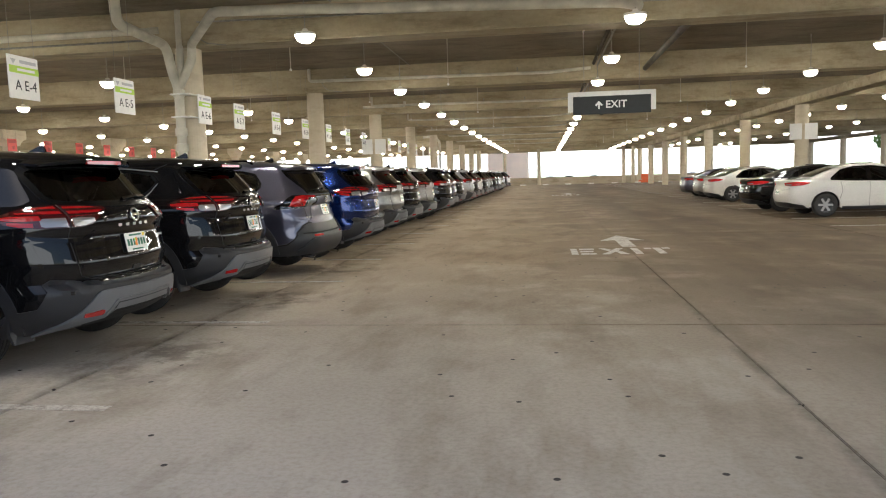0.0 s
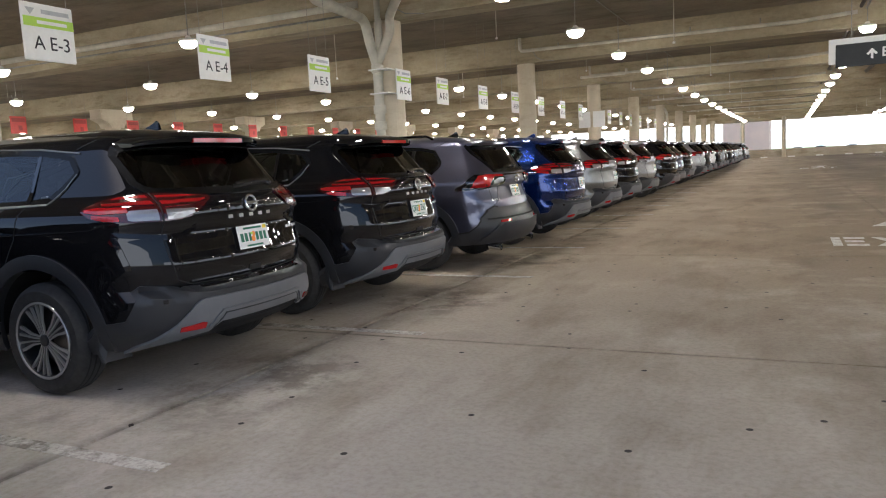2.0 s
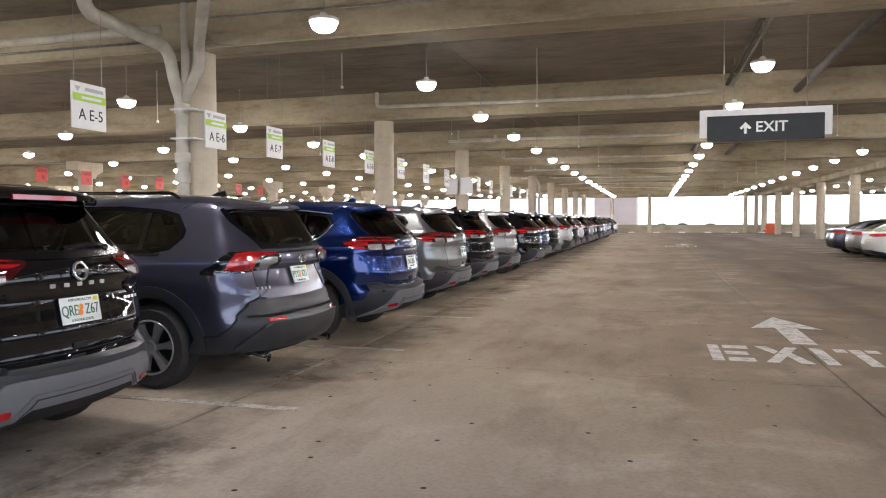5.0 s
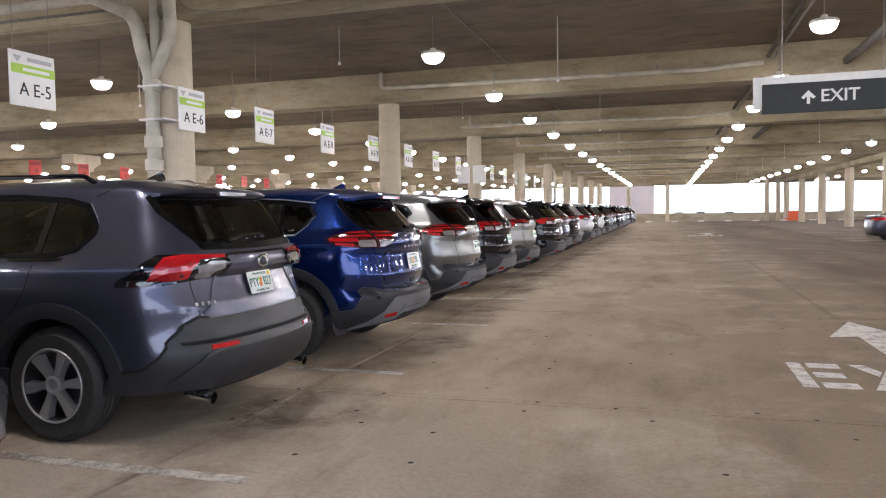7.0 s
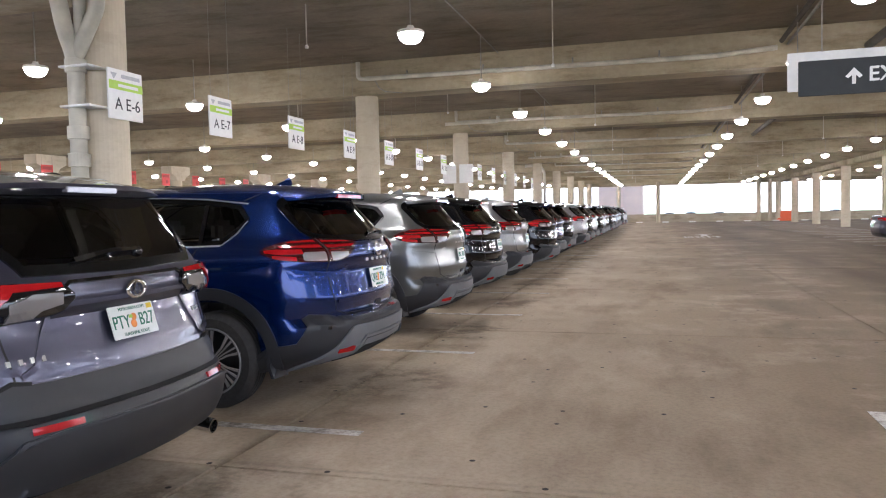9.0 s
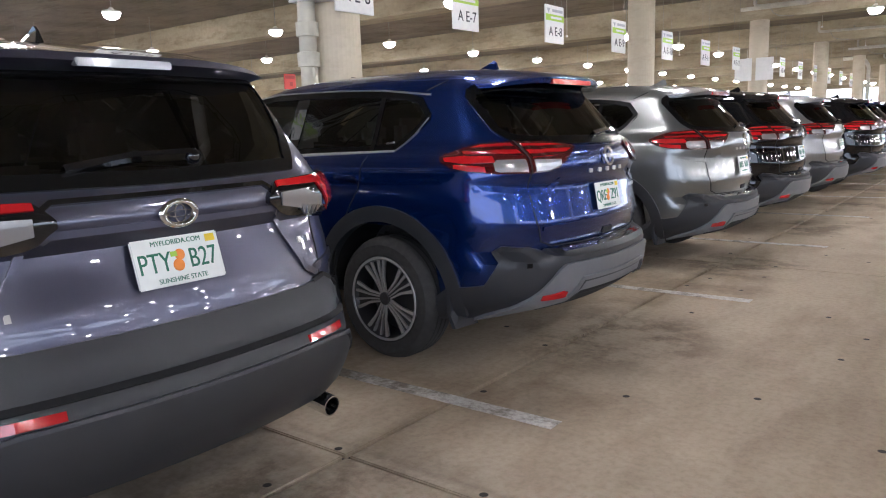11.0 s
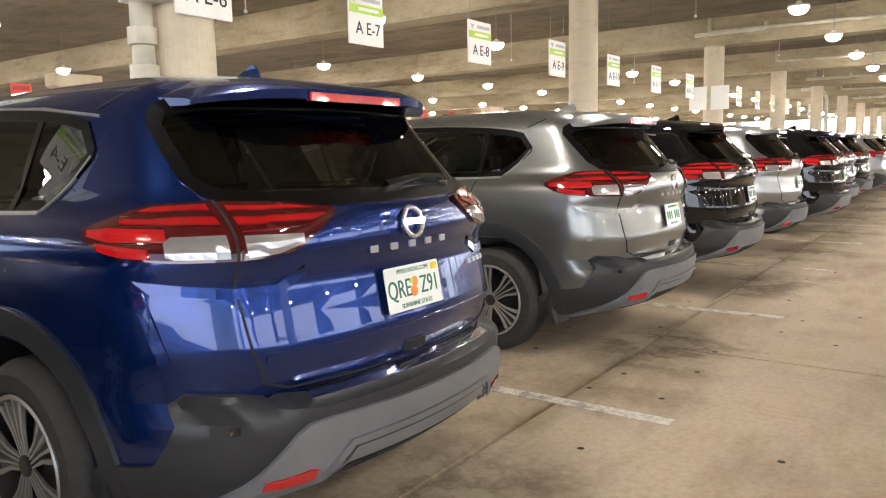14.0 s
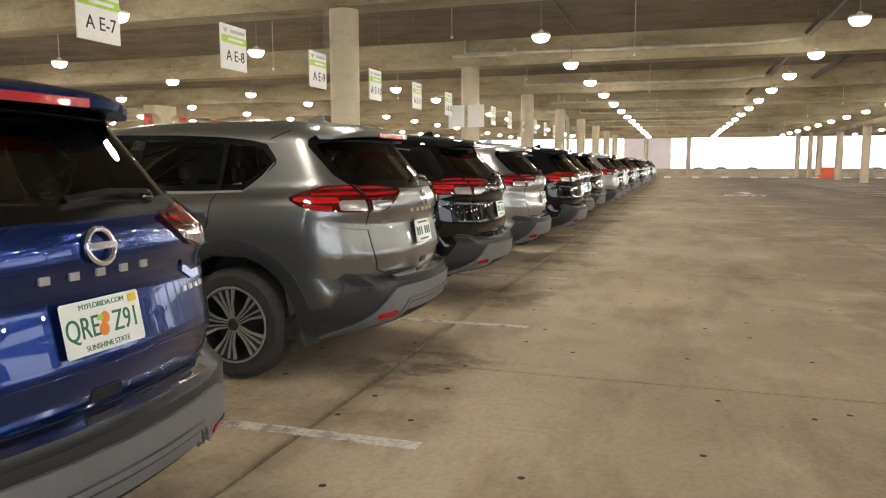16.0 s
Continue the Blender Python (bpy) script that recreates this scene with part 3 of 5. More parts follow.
def panel(sh, fn, cols, off=0.004, thick=0.012, rows=6, step=0.05, bm=None):
    """A skin panel between two edges, standing off the body, with side walls back to it."""
    bm = bm or bmesh.new()
    grid, base = [], []
    for a, z0, z1 in resample(cols, step):
        g, b_ = [], []
        for k in range(rows + 1):
            z = z0 + (z1 - z0) * k / rows
            p, n = fn(a, z), sh.normal(fn, a, z)
            g.append(bm.verts.new(p + n * off))
            if k in (0, rows):
                b_.append(bm.verts.new(p + n * (off - thick)))
        grid.append(g)
        base.append(b_)
    for i in range(len(grid) - 1):
        for k in range(rows):
            bm.faces.new((grid[i][k], grid[i + 1][k], grid[i + 1][k + 1], grid[i][k + 1]))
        bm.faces.new((grid[i][0], grid[i + 1][0], base[i + 1][0], base[i][0]))
        bm.faces.new((grid[i][rows], grid[i + 1][rows], base[i + 1][1], base[i][1]))
    for i in (0, len(grid) - 1):
        bm.faces.new([*grid[i], base[i][1], base[i][0]])
    return bm


def strip(sh, fn, pts, width, off=0.003, closed=False, step=0.04, bm=None, inset=0.0):
    """A narrow band along a line on the body, a real raised ribbon."""
    bm = bm or bmesh.new()
    P = list(pts) + ([pts[0]] if closed else [])
    line = []
    for p, q in zip(P, P[1:]):
        n = max(1, int(math.ceil(math.dist(p, q) / step)))
        line += [(p[0] + (q[0] - p[0]) * k / n, p[1] + (q[1] - p[1]) * k / n) for k in range(n)]
    if not closed:
        line.append(P[-1])
    m = len(line)
    rows = []
    for i, (a, z) in enumerate(line):
        p0 = line[i - 1] if (i or closed) else line[0]
        p1 = line[(i + 1) % m] if (i + 1 < m or closed) else line[-1]
        t = Vector((p1[0] - p0[0], p1[1] - p0[1]))
        t = t.normalized() if t.length > 1e-9 else Vector((1, 0))
        nx, nz = -t.y, t.x
        r = []
        for side_ in (inset - width / 2, inset + width / 2):
            aa, zz = a + nx * side_, z + nz * side_
            q, nn = fn(aa, zz), sh.normal(fn, aa, zz)
            r += [bm.verts.new(q + nn * off), bm.verts.new(q - nn * 0.006)]
        rows.append(r)
    for i in range(m if closed else m - 1):
        a, c = rows[i], rows[(i + 1) % m]
        for x, y in ((0, 2), (1, 0), (2, 3)):
            bm.faces.new((a[x], c[x], c[y], a[y]))
    return bm


def inside(cols, a, z):
    if not cols[0][0] <= a <= cols[-1][0]:
        return False
    xs_ = [c[0] for c in cols]
    return np.interp(a, xs_, [c[1] for c in cols]) <= z <= np.interp(a, xs_, [c[2] for c in cols])


def body_shell(sh, z_low, z_roof, dlo, rear_glass, shield, roof_rows):
    """The painted shell: rows of outlines, wheel arches cut out, window openings left open. Returns shell and windscreen meshes."""
    bm, bw = bmesh.new(), bmesh.new()
    us = list(np.linspace(0.70, 3.95, 84))
    lows = [i / 7 for i in range(7)]
    zs = list(np.arange(0.80, roof_rows[0] - 0.02, 0.035)) + list(roof_rows)
    cut = sh.arch

    def low(u):
        z = z_low
        for h in sh.hubs:
            if abs(u - h) < cut:
                z = max(z, sh.tyre + math.sqrt(cut * cut - (u - h) ** 2))
        return z

    def column_points(kind, f, s):
        pts = []
        for j in range(len(lows) + len(zs)):
            def at(z):
                ur, uf, w, rc, b_ = sh.row(z)
                w2 = w - 0.035
                l1 = w2 - rc
                if kind == "rear":
                    a = f * l1
                    return sh.wrap(s * a, z), a
                if kind == "corner":
                    a = l1 + f * rc * math.pi / 2
                    return sh.wrap(s * a, z), a
                ua, ub = ur + b_ + rc, uf - 0.42
                if kind == "side":
                    lo_, hi_ = max(0.70, ua + 0.02), min(3.95, ub - 0.02)
                    u = lo_ + (f - 0.70) / 3.25 * (hi_ - lo_)
                    return Vector((u, s * sh.half(u, z), z)), u
                if kind == "fcorner":
                    u = ub + 0.42 * math.sin(f * math.pi / 2) * 0.999
                    v = sh.half(u, z)
                    return Vector((u - 0.14 * f * 0, s * v, z)), u
                v = f * max(0.02, sh.half(uf - 0.001, z))
                return Vector((uf, s * v, z)), v
            if j < len(lows):
                zl = z_low
                if kind == "side":
                    zl = low(f)
                z = zl + (0.80 - zl) * lows[j]
            else:
                z = zs[j - len(lows)]
            p, a = at(z)
            pts.append((bm.verts.new(p), a, z))
        return pts

    stations = [("rear", f) for f in np.linspace(0, 1, 12)[:-1]] + [("corner", f) for f in np.linspace(0, 1, 9)] + [("side", u) for u in us]
    stations += [("fcorner", f) for f in np.linspace(0, 1, 9)] + [("front", f) for f in np.linspace(1, 0, 8)[1:]]
    ends = []
    for s in (1, -1):
        cols = [(k, column_points(k, f, s)) for k, f in stations]
        ends.append([c[-1][0] for _, c in cols])
        for (k0, c0), (k1, c1) in zip(cols, cols[1:]):
            for j in range(len(c0) - 1):
                q = (c0[j], c1[j], c1[j + 1], c0[j + 1])
                vs = [t[0] for t in q]
                hole = None
                if k0 == k1 == "side" and all(inside(dlo, t[1], t[2]) for t in q):
                    hole = True
                elif k1 in ("rear", "corner") and all(inside(rear_glass, t[1], t[2]) for t in q):
                    hole = True
                elif k1 in ("front", "fcorner") and k0 in ("front", "fcorner") and shield[0] <= q[0][2] and q[2][2] <= shield[1]:
                    bw.faces.new([bw.verts.new(v.co) for v in vs])
                    hole = True
                if not hole:
                    bm.faces.new(vs)
    for a, b_ in zip(range(len(ends[0]) - 1), range(1, len(ends[0]))):
        bm.faces.new((ends[0][a], ends[0][b_], ends[1][b_], ends[1][a]))
    bmesh.ops.remove_doubles(bm, verts=bm.verts[:], dist=0.0008)
    bmesh.ops.remove_doubles(bw, verts=bw.verts[:], dist=0.0008)
    loose = [v for v in bm.verts if not v.link_faces]
    bmesh.ops.delete(bm, geom=loose, context="VERTS")
    return bm, bw


def shade(ob, angle=32):
    ob.data.shade_smooth()
    ob.data.set_sharp_from_angle(angle=radians(angle))
    return ob


def mirror_cols(cols):
    return [(-a, x, y) for a, x, y in reversed(cols)]


def full(cols):
    return mirror_cols(cols[1:] if cols[0][0] == 0 else cols) + list(cols)


def spline_box(name, u0, u1, v0, v1, z0, z1, bev, mat, parent, label=""):
    ob = part(name, bm_box(u0, u1, v0, v1, z0, z1, bev), mat, parent, label)
    return shade(ob, 40)


def wheel(parent, u, v, r, style, width=0.225, fine=True):
    """Tyre with rim, spokes, disc and hub; the axle lies along y."""
    s = 1 if v > 0 else -1
    turn = pose(u, v, r) @ pose(0, 0, 0, -90 * s, 0, 0)
    rr = r * (0.68 if style == "ten" else 0.64)
    h = width
    prof = [(rr - 0.01, -h), (rr + 0.01, -h + 0.0), (r - 0.045, -h - 0.004), (r - 0.012, -h + 0.022), (r, -h + 0.05), (r, -0.05), (r - 0.012, -0.022), (r - 0.045, 0.004), (rr + 0.012, 0.0), (rr, -0.012), (rr - 0.02, -0.03), (rr - 0.03, -h)]
    bm = bm_lathe(prof, 48)
    # tread grooves
    tyre = part("wheel", bm, M_TYRE, parent)
    shade(tyre, 35)
    tyre.matrix_local = turn
    if not fine:
        bm = bm_lathe([(rr + 0.006, -0.004), (rr + 0.002, 0.004), (rr - 0.014, 0.002), (rr - 0.022, -0.02), (rr - 0.03, -0.07), (0, -0.07)], 32)
        dish = len(bm.faces)
        m2 = 10 if style == "ten" else 6
        for k in range(m2):
            hw = 0.010 if style == "ten" else 0.028
            bmesh.ops.create_cube(bm, size=1, matrix=pose(0, 0, 0, 0, 0, 360 / m2 * k) @ pose(rr / 2 + 0.02, 0, -0.024) @ Matrix.Diagonal((rr - 0.05, hw * 2, 0.03, 1)))
        bm_lathe([(0.06, -0.05), (0.06, -0.006), (0, -0.004)], 16, bm)
        bm.faces.ensure_lookup_table()
        for f in bm.faces[:dish]:
            f.material_index = 1
        rim = part("rim", bm, M_RIMGREY, tyre)
        rim.data.materials.append(M_RIMDARK)
        return tyre
    bm = bmesh.new()
    for zc in (-0.06, -0.10, -0.14):
        bm_lathe([(r - 0.004, zc - 0.006), (r + 0.0015, zc - 0.005), (r + 0.0015, zc + 0.005), (r - 0.004, zc + 0.006)], 48, bm)
    tread = part("tread", bm, M_GAP, tyre)
    rim = part("rim", bm_lathe([(rr + 0.006, -0.004), (rr + 0.002, 0.004), (rr - 0.014, 0.002), (rr - 0.022, -0.02), (rr - 0.035, -0.14), (0.05, -0.15)], 48), M_RIMDARK, tyre)
    shade(rim, 40)
    part("rim_lip", bm_lathe([(rr + 0.004, 0.002), (rr, 0.0075), (rr - 0.010, 0.006), (rr - 0.014, 0.0)], 48), M_RIMGREY, tyre)
    part("brake_disc", bm_lathe([(0.0, -0.135), (rr * 0.72, -0.135), (rr * 0.72, -0.12), (0, -0.12)], 32), M_RIMDARK, tyre)
    n = 5 if style == "ten" else 6
    for k in range(n):
        if style == "ten":
            for d, far, hw_ in ((-1, 0.086, 0.030), (-1, 0.030, 0.019), (1, 0.030, 0.019), (1, 0.086, 0.030)):
                bm = bmesh.new()
                pts = [(0.034, 0.012 * d * (far / 0.05), 0.010), (rr * 0.5, far * 0.42 * d, hw_ * 0.55), (rr - 0.008, far * d, hw_)]
                lo_, hi_ = [], []
                for x, y, hw in pts:
                    lo_.append([bm.verts.new((x, y - hw * 0.42, -0.022)), bm.verts.new((x, y + hw * 0.42, -0.022))])
                    hi_.append([bm.verts.new((x, y - hw * 0.40, -0.014 + 0.008 * (x / rr))), bm.verts.new((x, y + hw * 0.40, -0.014 + 0.008 * (x / rr)))])
                for i in range(2):
                    bm.faces.new((hi_[i][0], hi_[i + 1][0], hi_[i + 1][1], hi_[i][1]))
                    bm.faces.new((lo_[i][0], lo_[i + 1][0], hi_[i + 1][0], hi_[i][0]))
                    bm.faces.new((lo_[i][1], lo_[i + 1][1], hi_[i + 1][1], hi_[i][1]))
                bm.faces.new((lo_[2][0], lo_[2][1], hi_[2][1], hi_[2][0]))
                sp = part("spoke", bm, M_RIM, tyre)
                sp.matrix_local = pose(0, 0, 0, 0, 0, 360 / n * k)
            bm = bmesh.new()
            q = [(0.03, 0.0), (rr * 0.5, 0.046), (rr - 0.02, 0.10), (rr - 0.02, -0.10), (rr * 0.5, -0.046)]
            bm.faces.new([bm.verts.new((x, y, -0.024)) for x, y in q])
            web = part("spoke_web", bm, M_RIMDARK, tyre)
            web.matrix_local = pose(0, 0, 0, 0, 0, 360 / n * k)
        else:
            bm = bmesh.new()
            pts = [(0.04, 0.0, 0.05), (rr * 0.5, 0.014, 0.06), (rr - 0.010, 0.032, 0.10)]
            lo_, hi_ = [], []
            for x, y, hw in pts:
                lo_.append([bm.verts.new((x, y - hw * 0.5, -0.05)), bm.verts.new((x, y + hw * 0.5, -0.05))])
                hi_.append([bm.verts.new((x, y - hw * 0.38, -0.012 + 0.01 * (x / rr))), bm.verts.new((x, y + hw * 0.38, -0.012 + 0.01 * (x / rr)))])
            for i in range(2):
                bm.faces.new((hi_[i][0], hi_[i + 1][0], hi_[i + 1][1], hi_[i][1]))
                bm.faces.new((lo_[i][0], lo_[i + 1][0], hi_[i + 1][0], hi_[i][0]))
                bm.faces.new((lo_[i][1], lo_[i + 1][1], hi_[i + 1][1], hi_[i][1]))
            bm.faces.new((lo_[2][0], lo_[2][1], hi_[2][1], hi_[2][0]))
            sp = part("spoke", bm, M_RIMGREY, tyre)
            sp.matrix_local = pose(0, 0, 0, 0, 0, 360 / n * k)
    part("hub_cap", bm_lathe([(0.062, -0.05), (0.062, -0.008), (0.045, 0.0), (0.03, -0.006), (0, -0.006)] if style != "ten" else [(0.038, -0.05), (0.038, -0.008), (0.032, -0.004), (0, -0.004)], 24), M_RIMDARK if style == "ten" else M_RIMGREY, tyre)
    for k in range(5 if style != "ten" else 0):
        nut = part("wheel_nut", bm_lathe([(0.011, -0.03), (0.011, -0.004), (0, -0.002)], 6), M_RIMDARK, tyre)
        nut.matrix_local = pose(0.062 * math.cos(k * 1.2566 + 0.63), 0.062 * math.sin(k * 1.2566 + 0.63), -0.012)
    return tyre


def arch_trim(sh, s, hub, r0, r1, off, mat, parent, z_from):
    """Wheel-arch lip as a thick band on the body side, with the dark liner behind it."""
    fn = sh.side(s)
    bm = bmesh.new()
    rows = []
    zc = sh.tyre
    n = 36
    a0 = math.asin(max(-0.9, (z_from - zc) / r1))
    for k in range(n + 1):
        th = a0 + (math.pi - 2 * a0) * k / n
        r = []
        for rad, o in ((r0, -0.05), (r0, off), ((r0 + r1) / 2, off + 0.006), (r1, off), (r1, -0.01)):
            u, z = hub + rad * math.cos(th), zc + rad * math.sin(th)
            p = fn(u, z)
            r.append(bm.verts.new((p.x, p.y + s * o, p.z)))
        rows.append(r)
    for a, c in zip(rows, rows[1:]):
        for k in range(4):
            bm.faces.new((a[k], c[k], c[k + 1], a[k + 1]))
    for e in (rows[0], rows[-1]):
        bm.faces.new(e)
    trim = part("wheel_arch", bm, mat, parent)
    shade(trim, 50)
    bm = bmesh.new()
    prev = None
    for k in range(25):
        th = math.pi * k / 24
        x, z = hub + (r0 + 0.02) * math.cos(th), zc + (r0 + 0.02) * math.sin(th)
        cur = [bm.verts.new((x, s * 0.50, z)), bm.verts.new((x, s * (fn(x, max(z, 0.4)).y * s - 0.03), z))]
        if prev:
            bm.faces.new((prev[0], cur[0], cur[1], prev[1]))
        prev = cur
    part("arch_liner", bm, M_GAP, parent)


def number_plate(parent, p_low, p_high, text=None, tag="FL"):
    """A plate seen from behind; p_low and p_high are its lower and upper edge in (u, z)."""
    d = Vector((p_high[0] - p_low[0], 0, p_high[1] - p_low[1])).normalized()
    right, up = Vector((0, -1, 0)), d
    nrm = right.cross(up)
    c = Vector(((p_low[0] + p_high[0]) / 2, 0, (p_low[1] + p_high[1]) / 2))
    m = Matrix.Translation(c) @ Matrix((right, up, nrm)).transposed().to_4x4()
    ob = part("number_plate", bm_box(-0.1525, 0.1525, -0.0765, 0.0765, 0, 0.006, 0.004), M_PLATE, parent, "white number plate with green characters")
    ob.matrix_local = m
    if text:
        a, b_ = text.split()
        text_mesh(a, 0.088, 0.0012, M_PLATEGREEN, ob, pose(-0.085, -0.004, 0.0072), "plate_text", squeeze=0.74)
        text_mesh(b_, 0.088, 0.0012, M_PLATEGREEN, ob, pose(0.083, -0.004, 0.0072), "plate_text", squeeze=0.74)
        text_mesh("MYFLORIDA.COM", 0.022, 0.0008, M_PLATEGREEN, ob, pose(0, 0.058, 0.0070), "plate_text")
        text_mesh("SUNSHINE STATE", 0.022, 0.0008, M_PLATEGREEN, ob, pose(0, -0.060, 0.0070), "plate_text")
    else:
        bm = bmesh.new()
        for k, w in ((-0.115, 0.03), (-0.075, 0.03), (-0.035, 0.022), (0.035, 0.026), (0.075, 0.03), (0.115, 0.026)):
            bm_box(k - w / 2, k + w / 2, -0.03, 0.026, 0.006, 0.0072, 0, bm)
        bm_box(-0.09, 0.09, 0.05, 0.064, 0.006, 0.0072, 0, bm)
        bm_box(-0.08, 0.08, -0.066, -0.054, 0.006, 0.0072, 0, bm)
        part("plate_text", bm, M_PLATEGREEN, ob)
    if tag == "FL":
        bm = bmesh.new()
        for x, y, r in ((0.004, 0.016, 0.018), (-0.006, -0.016, 0.020)):
            bm_lathe([(0, 0.0075), (r * 0.8, 0.0075), (r, 0.006)], 16, bm, Matrix.Translation((x, y, 0)))
        part("plate_fruit", bm, M_ORANGEFRUIT, ob)
        part("plate_leaf", bm_box(-0.028, -0.006, 0.012, 0.028, 0.006, 0.0078), M_GREEN, ob)
    part("plate_sticker", bm_box(0.105, 0.140, 0.044, 0.068, 0.006, 0.0075), M_YELLOW, ob)
    return ob


def emblem(sh, parent, z, r, kind):
    p = sh.wrap(0.0, z)
    n = sh.normal(sh.wrap, 0.0, z)
    m = Matrix.Translation(p + n * 0.004) @ n.to_track_quat("Z", "Y").to_matrix().to_4x4()
    bm = bmesh.new()
    ring = [(r + 0.009 * math.cos(t), 0.007 + 0.007 * math.sin(t)) for t in np.linspace(0, 2 * math.pi, 9)]
    bm_lathe(ring, 32, bm)
    if kind == "bar":
        bm_box(-r * 1.18, r * 1.18, -r * 0.2, r * 0.2, 0.0, 0.016, 0.003, bm)
    else:
        for sx, sy in ((r * 0.42, r * 0.95), (r * 0.95, r * 0.35)):
            inner = [(0.80 + 0.09 * math.cos(t), 0.007 + 0.006 * math.sin(t)) for t in np.linspace(0, 2 * math.pi, 7)]
            bm_lathe(inner, 28, bm, Matrix.Diagonal((sx, sy, 1, 1)))
    ob = part("emblem", bm, M_CHROME, parent, "chrome ring emblem")
    ob.matrix_local = m if kind == "bar" else m @ Matrix.Diagonal((1.4, 0.92, 1.0, 1.0))
    shade(ob, 45)


def bars(sh, parent, a0, a1, z, n, h, w, fine=True):
    if not fine:
        return
    for k in range(n):
        a = a0 + (a1 - a0) * k / max(1, n - 1)
        one = panel(sh, sh.wrap, [(a - w / 2, z - h / 2, z + h / 2), (a + w / 2, z - h / 2, z + h / 2)], 0.006, 0.008, 1, 1)
        part("badge_letter", one, M_TRIM, parent)


def cabin(parent, sh, roof):
    part("cabin_floor", bm_box(0.9, 3.7, -0.70, 0.70, 0.42, 0.62, 0.05), M_CABIN, parent)
    for v in (-0.37, 0.37):
        for u, nm in ((2.25, "front_seat"), (1.25, "rear_seat")):
            bm = bm_box(u, u + 0.16, v - 0.25, v + 0.25, 0.7, 1.20, 0.06)
            bm_box(u + 0.1, u + 0.6, v - 0.25, v + 0.25, 0.62, 0.80, 0.06, bm)
            bm_box(u - 0.03, u + 0.08, v - 0.13, v + 0.13, 1.22, 1.40, 0.045, bm)
            shade(part(nm, bm, M_SEAT, parent), 60)
    shade(part("dashboard", bm_box(3.15, 3.65, -0.68, 0.68, 0.85, 1.08, 0.08), M_CABIN, parent), 60)


def glazing(sh, parent, panes, dlo_line, clear_from):
    for s in (1, -1):
        fn = sh.side(s)
        for k, cols in enumerate(panes):
            ob = part("side_window", panel(sh, fn, cols, 0.002, 0.004, 6, 0.05), M_CLEARGLASS if cols[0][0] > clear_from else M_PRIVACY, parent)
            shade(ob, 60)
        part("window_surround", strip(sh, fn, dlo_line, 0.036, 0.006, True, inset=0.010), M_TRIMBLACK, parent)


def drip(sh, parent, pts, mat, w=0.02):
    for s in (1, -1):
        part("window_trim", strip(sh, sh.side(s), pts, w, 0.008), mat, parent)


def seams(sh, parent, lines, rear_lines):
    for s in (1, -1):
        for ln in lines:
            part("panel_seam", strip(sh, sh.side(s), ln, 0.007, 0.0015), M_GAP, parent)
        for ln in rear_lines:
            part("panel_seam", strip(sh, sh.wrap, [(s * a, z) for a, z in ln], 0.007, 0.0015), M_GAP, parent)


def handles(sh, parent, spots, mat):
    for s in (1, -1):
        for u, z in spots:
            p = sh.side(s)(u, z)
            bm = bm_box(-0.10, 0.10, -0.022, 0.022, -0.016, 0.016, 0.012)
            ob = part("door_handle", bm, mat, parent)
            ob.matrix_local = pose(p.x, p.y + s * 0.018, p.z)
            shade(ob, 60)


def mirror_pair(sh, parent, u, z, mat, fine=True):
    for s in (1, -1):
        v = sh.half(u, z)
        bm = bmesh.new()
        bmesh.ops.create_uvsphere(bm, u_segments=20, v_segments=12, radius=1.0)
        for vert in bm.verts:
            x, y, zz = vert.co
            f = lambda c: math.copysign(abs(c) ** 0.6, c)
            vert.co = (f(x) * 0.075, f(y) * 0.125, f(zz) * 0.085)
        ob = part("side_mirror", bm, mat, parent)
        ob.matrix_local = pose(u + 0.03, s * (v + (0.17 if fine else 0.11)), z + 0.06, 0, 0, 14 * s)
        shade(ob, 60)
        part("mirror_glass", bm_box(-0.085, -0.078, -0.10, 0.10, -0.06, 0.06, 0.003), M_CHROME, ob)
        if fine:
            part("mirror_foot", bm_box(u - 0.04, u + 0.06, min(s * (v - 0.03), s * (v + 0.08)), max(s * (v - 0.03), s * (v + 0.08)), z - 0.02, z + 0.02, 0.01), M_GLOSSBLACK, parent)


def spoiler(parent, sect, half, paint, drop=0.03, sweep=0.10):
    bm = bmesh.new()
    rings = []
    for v in np.linspace(-half, half, 25):
        q = (v / half) ** 2
        q = q * q
        zm = sum(z for _, z in sect) / len(sect)
        rings.append([bm.verts.new((u + sweep * q, v, zm + (z - zm) * (1 - 0.6 * q) - drop * q)) for u, z in sect])
    n = len(sect)
    for a, c in zip(rings, rings[1:]):
        for k in range(n):
            bm.faces.new((a[k], a[(k + 1) % n], c[(k + 1) % n], c[k]))
    bm.faces.new(rings[0])
    bm.faces.new(rings[-1][::-1])
    return shade(part("spoiler", bm, paint, parent), 40)


def fin(parent, u, z, mat):
    bm = bmesh.new()
    prof = [(-0.085, 0.0), (-0.075, 0.055), (-0.055, 0.072), (-0.01, 0.05), (0.10, 0.0)]
    a = [bm.verts.new((x, 0.018 if h < 0.01 else 0.005, h - 0.012)) for x, h in prof]
    b_ = [bm.verts.new((x, -0.018 if h < 0.01 else -0.005, h - 0.012)) for x, h in prof]
    bm.faces.new(a)
    bm.faces.new(b_[::-1])
    for k in range(5):
        bm.faces.new((a[k], a[(k + 1) % 5], b_[(k + 1) % 5], b_[k]))
    ob = part("roof_antenna", bm, mat, parent)
    ob.matrix_local = pose(u, 0, z)


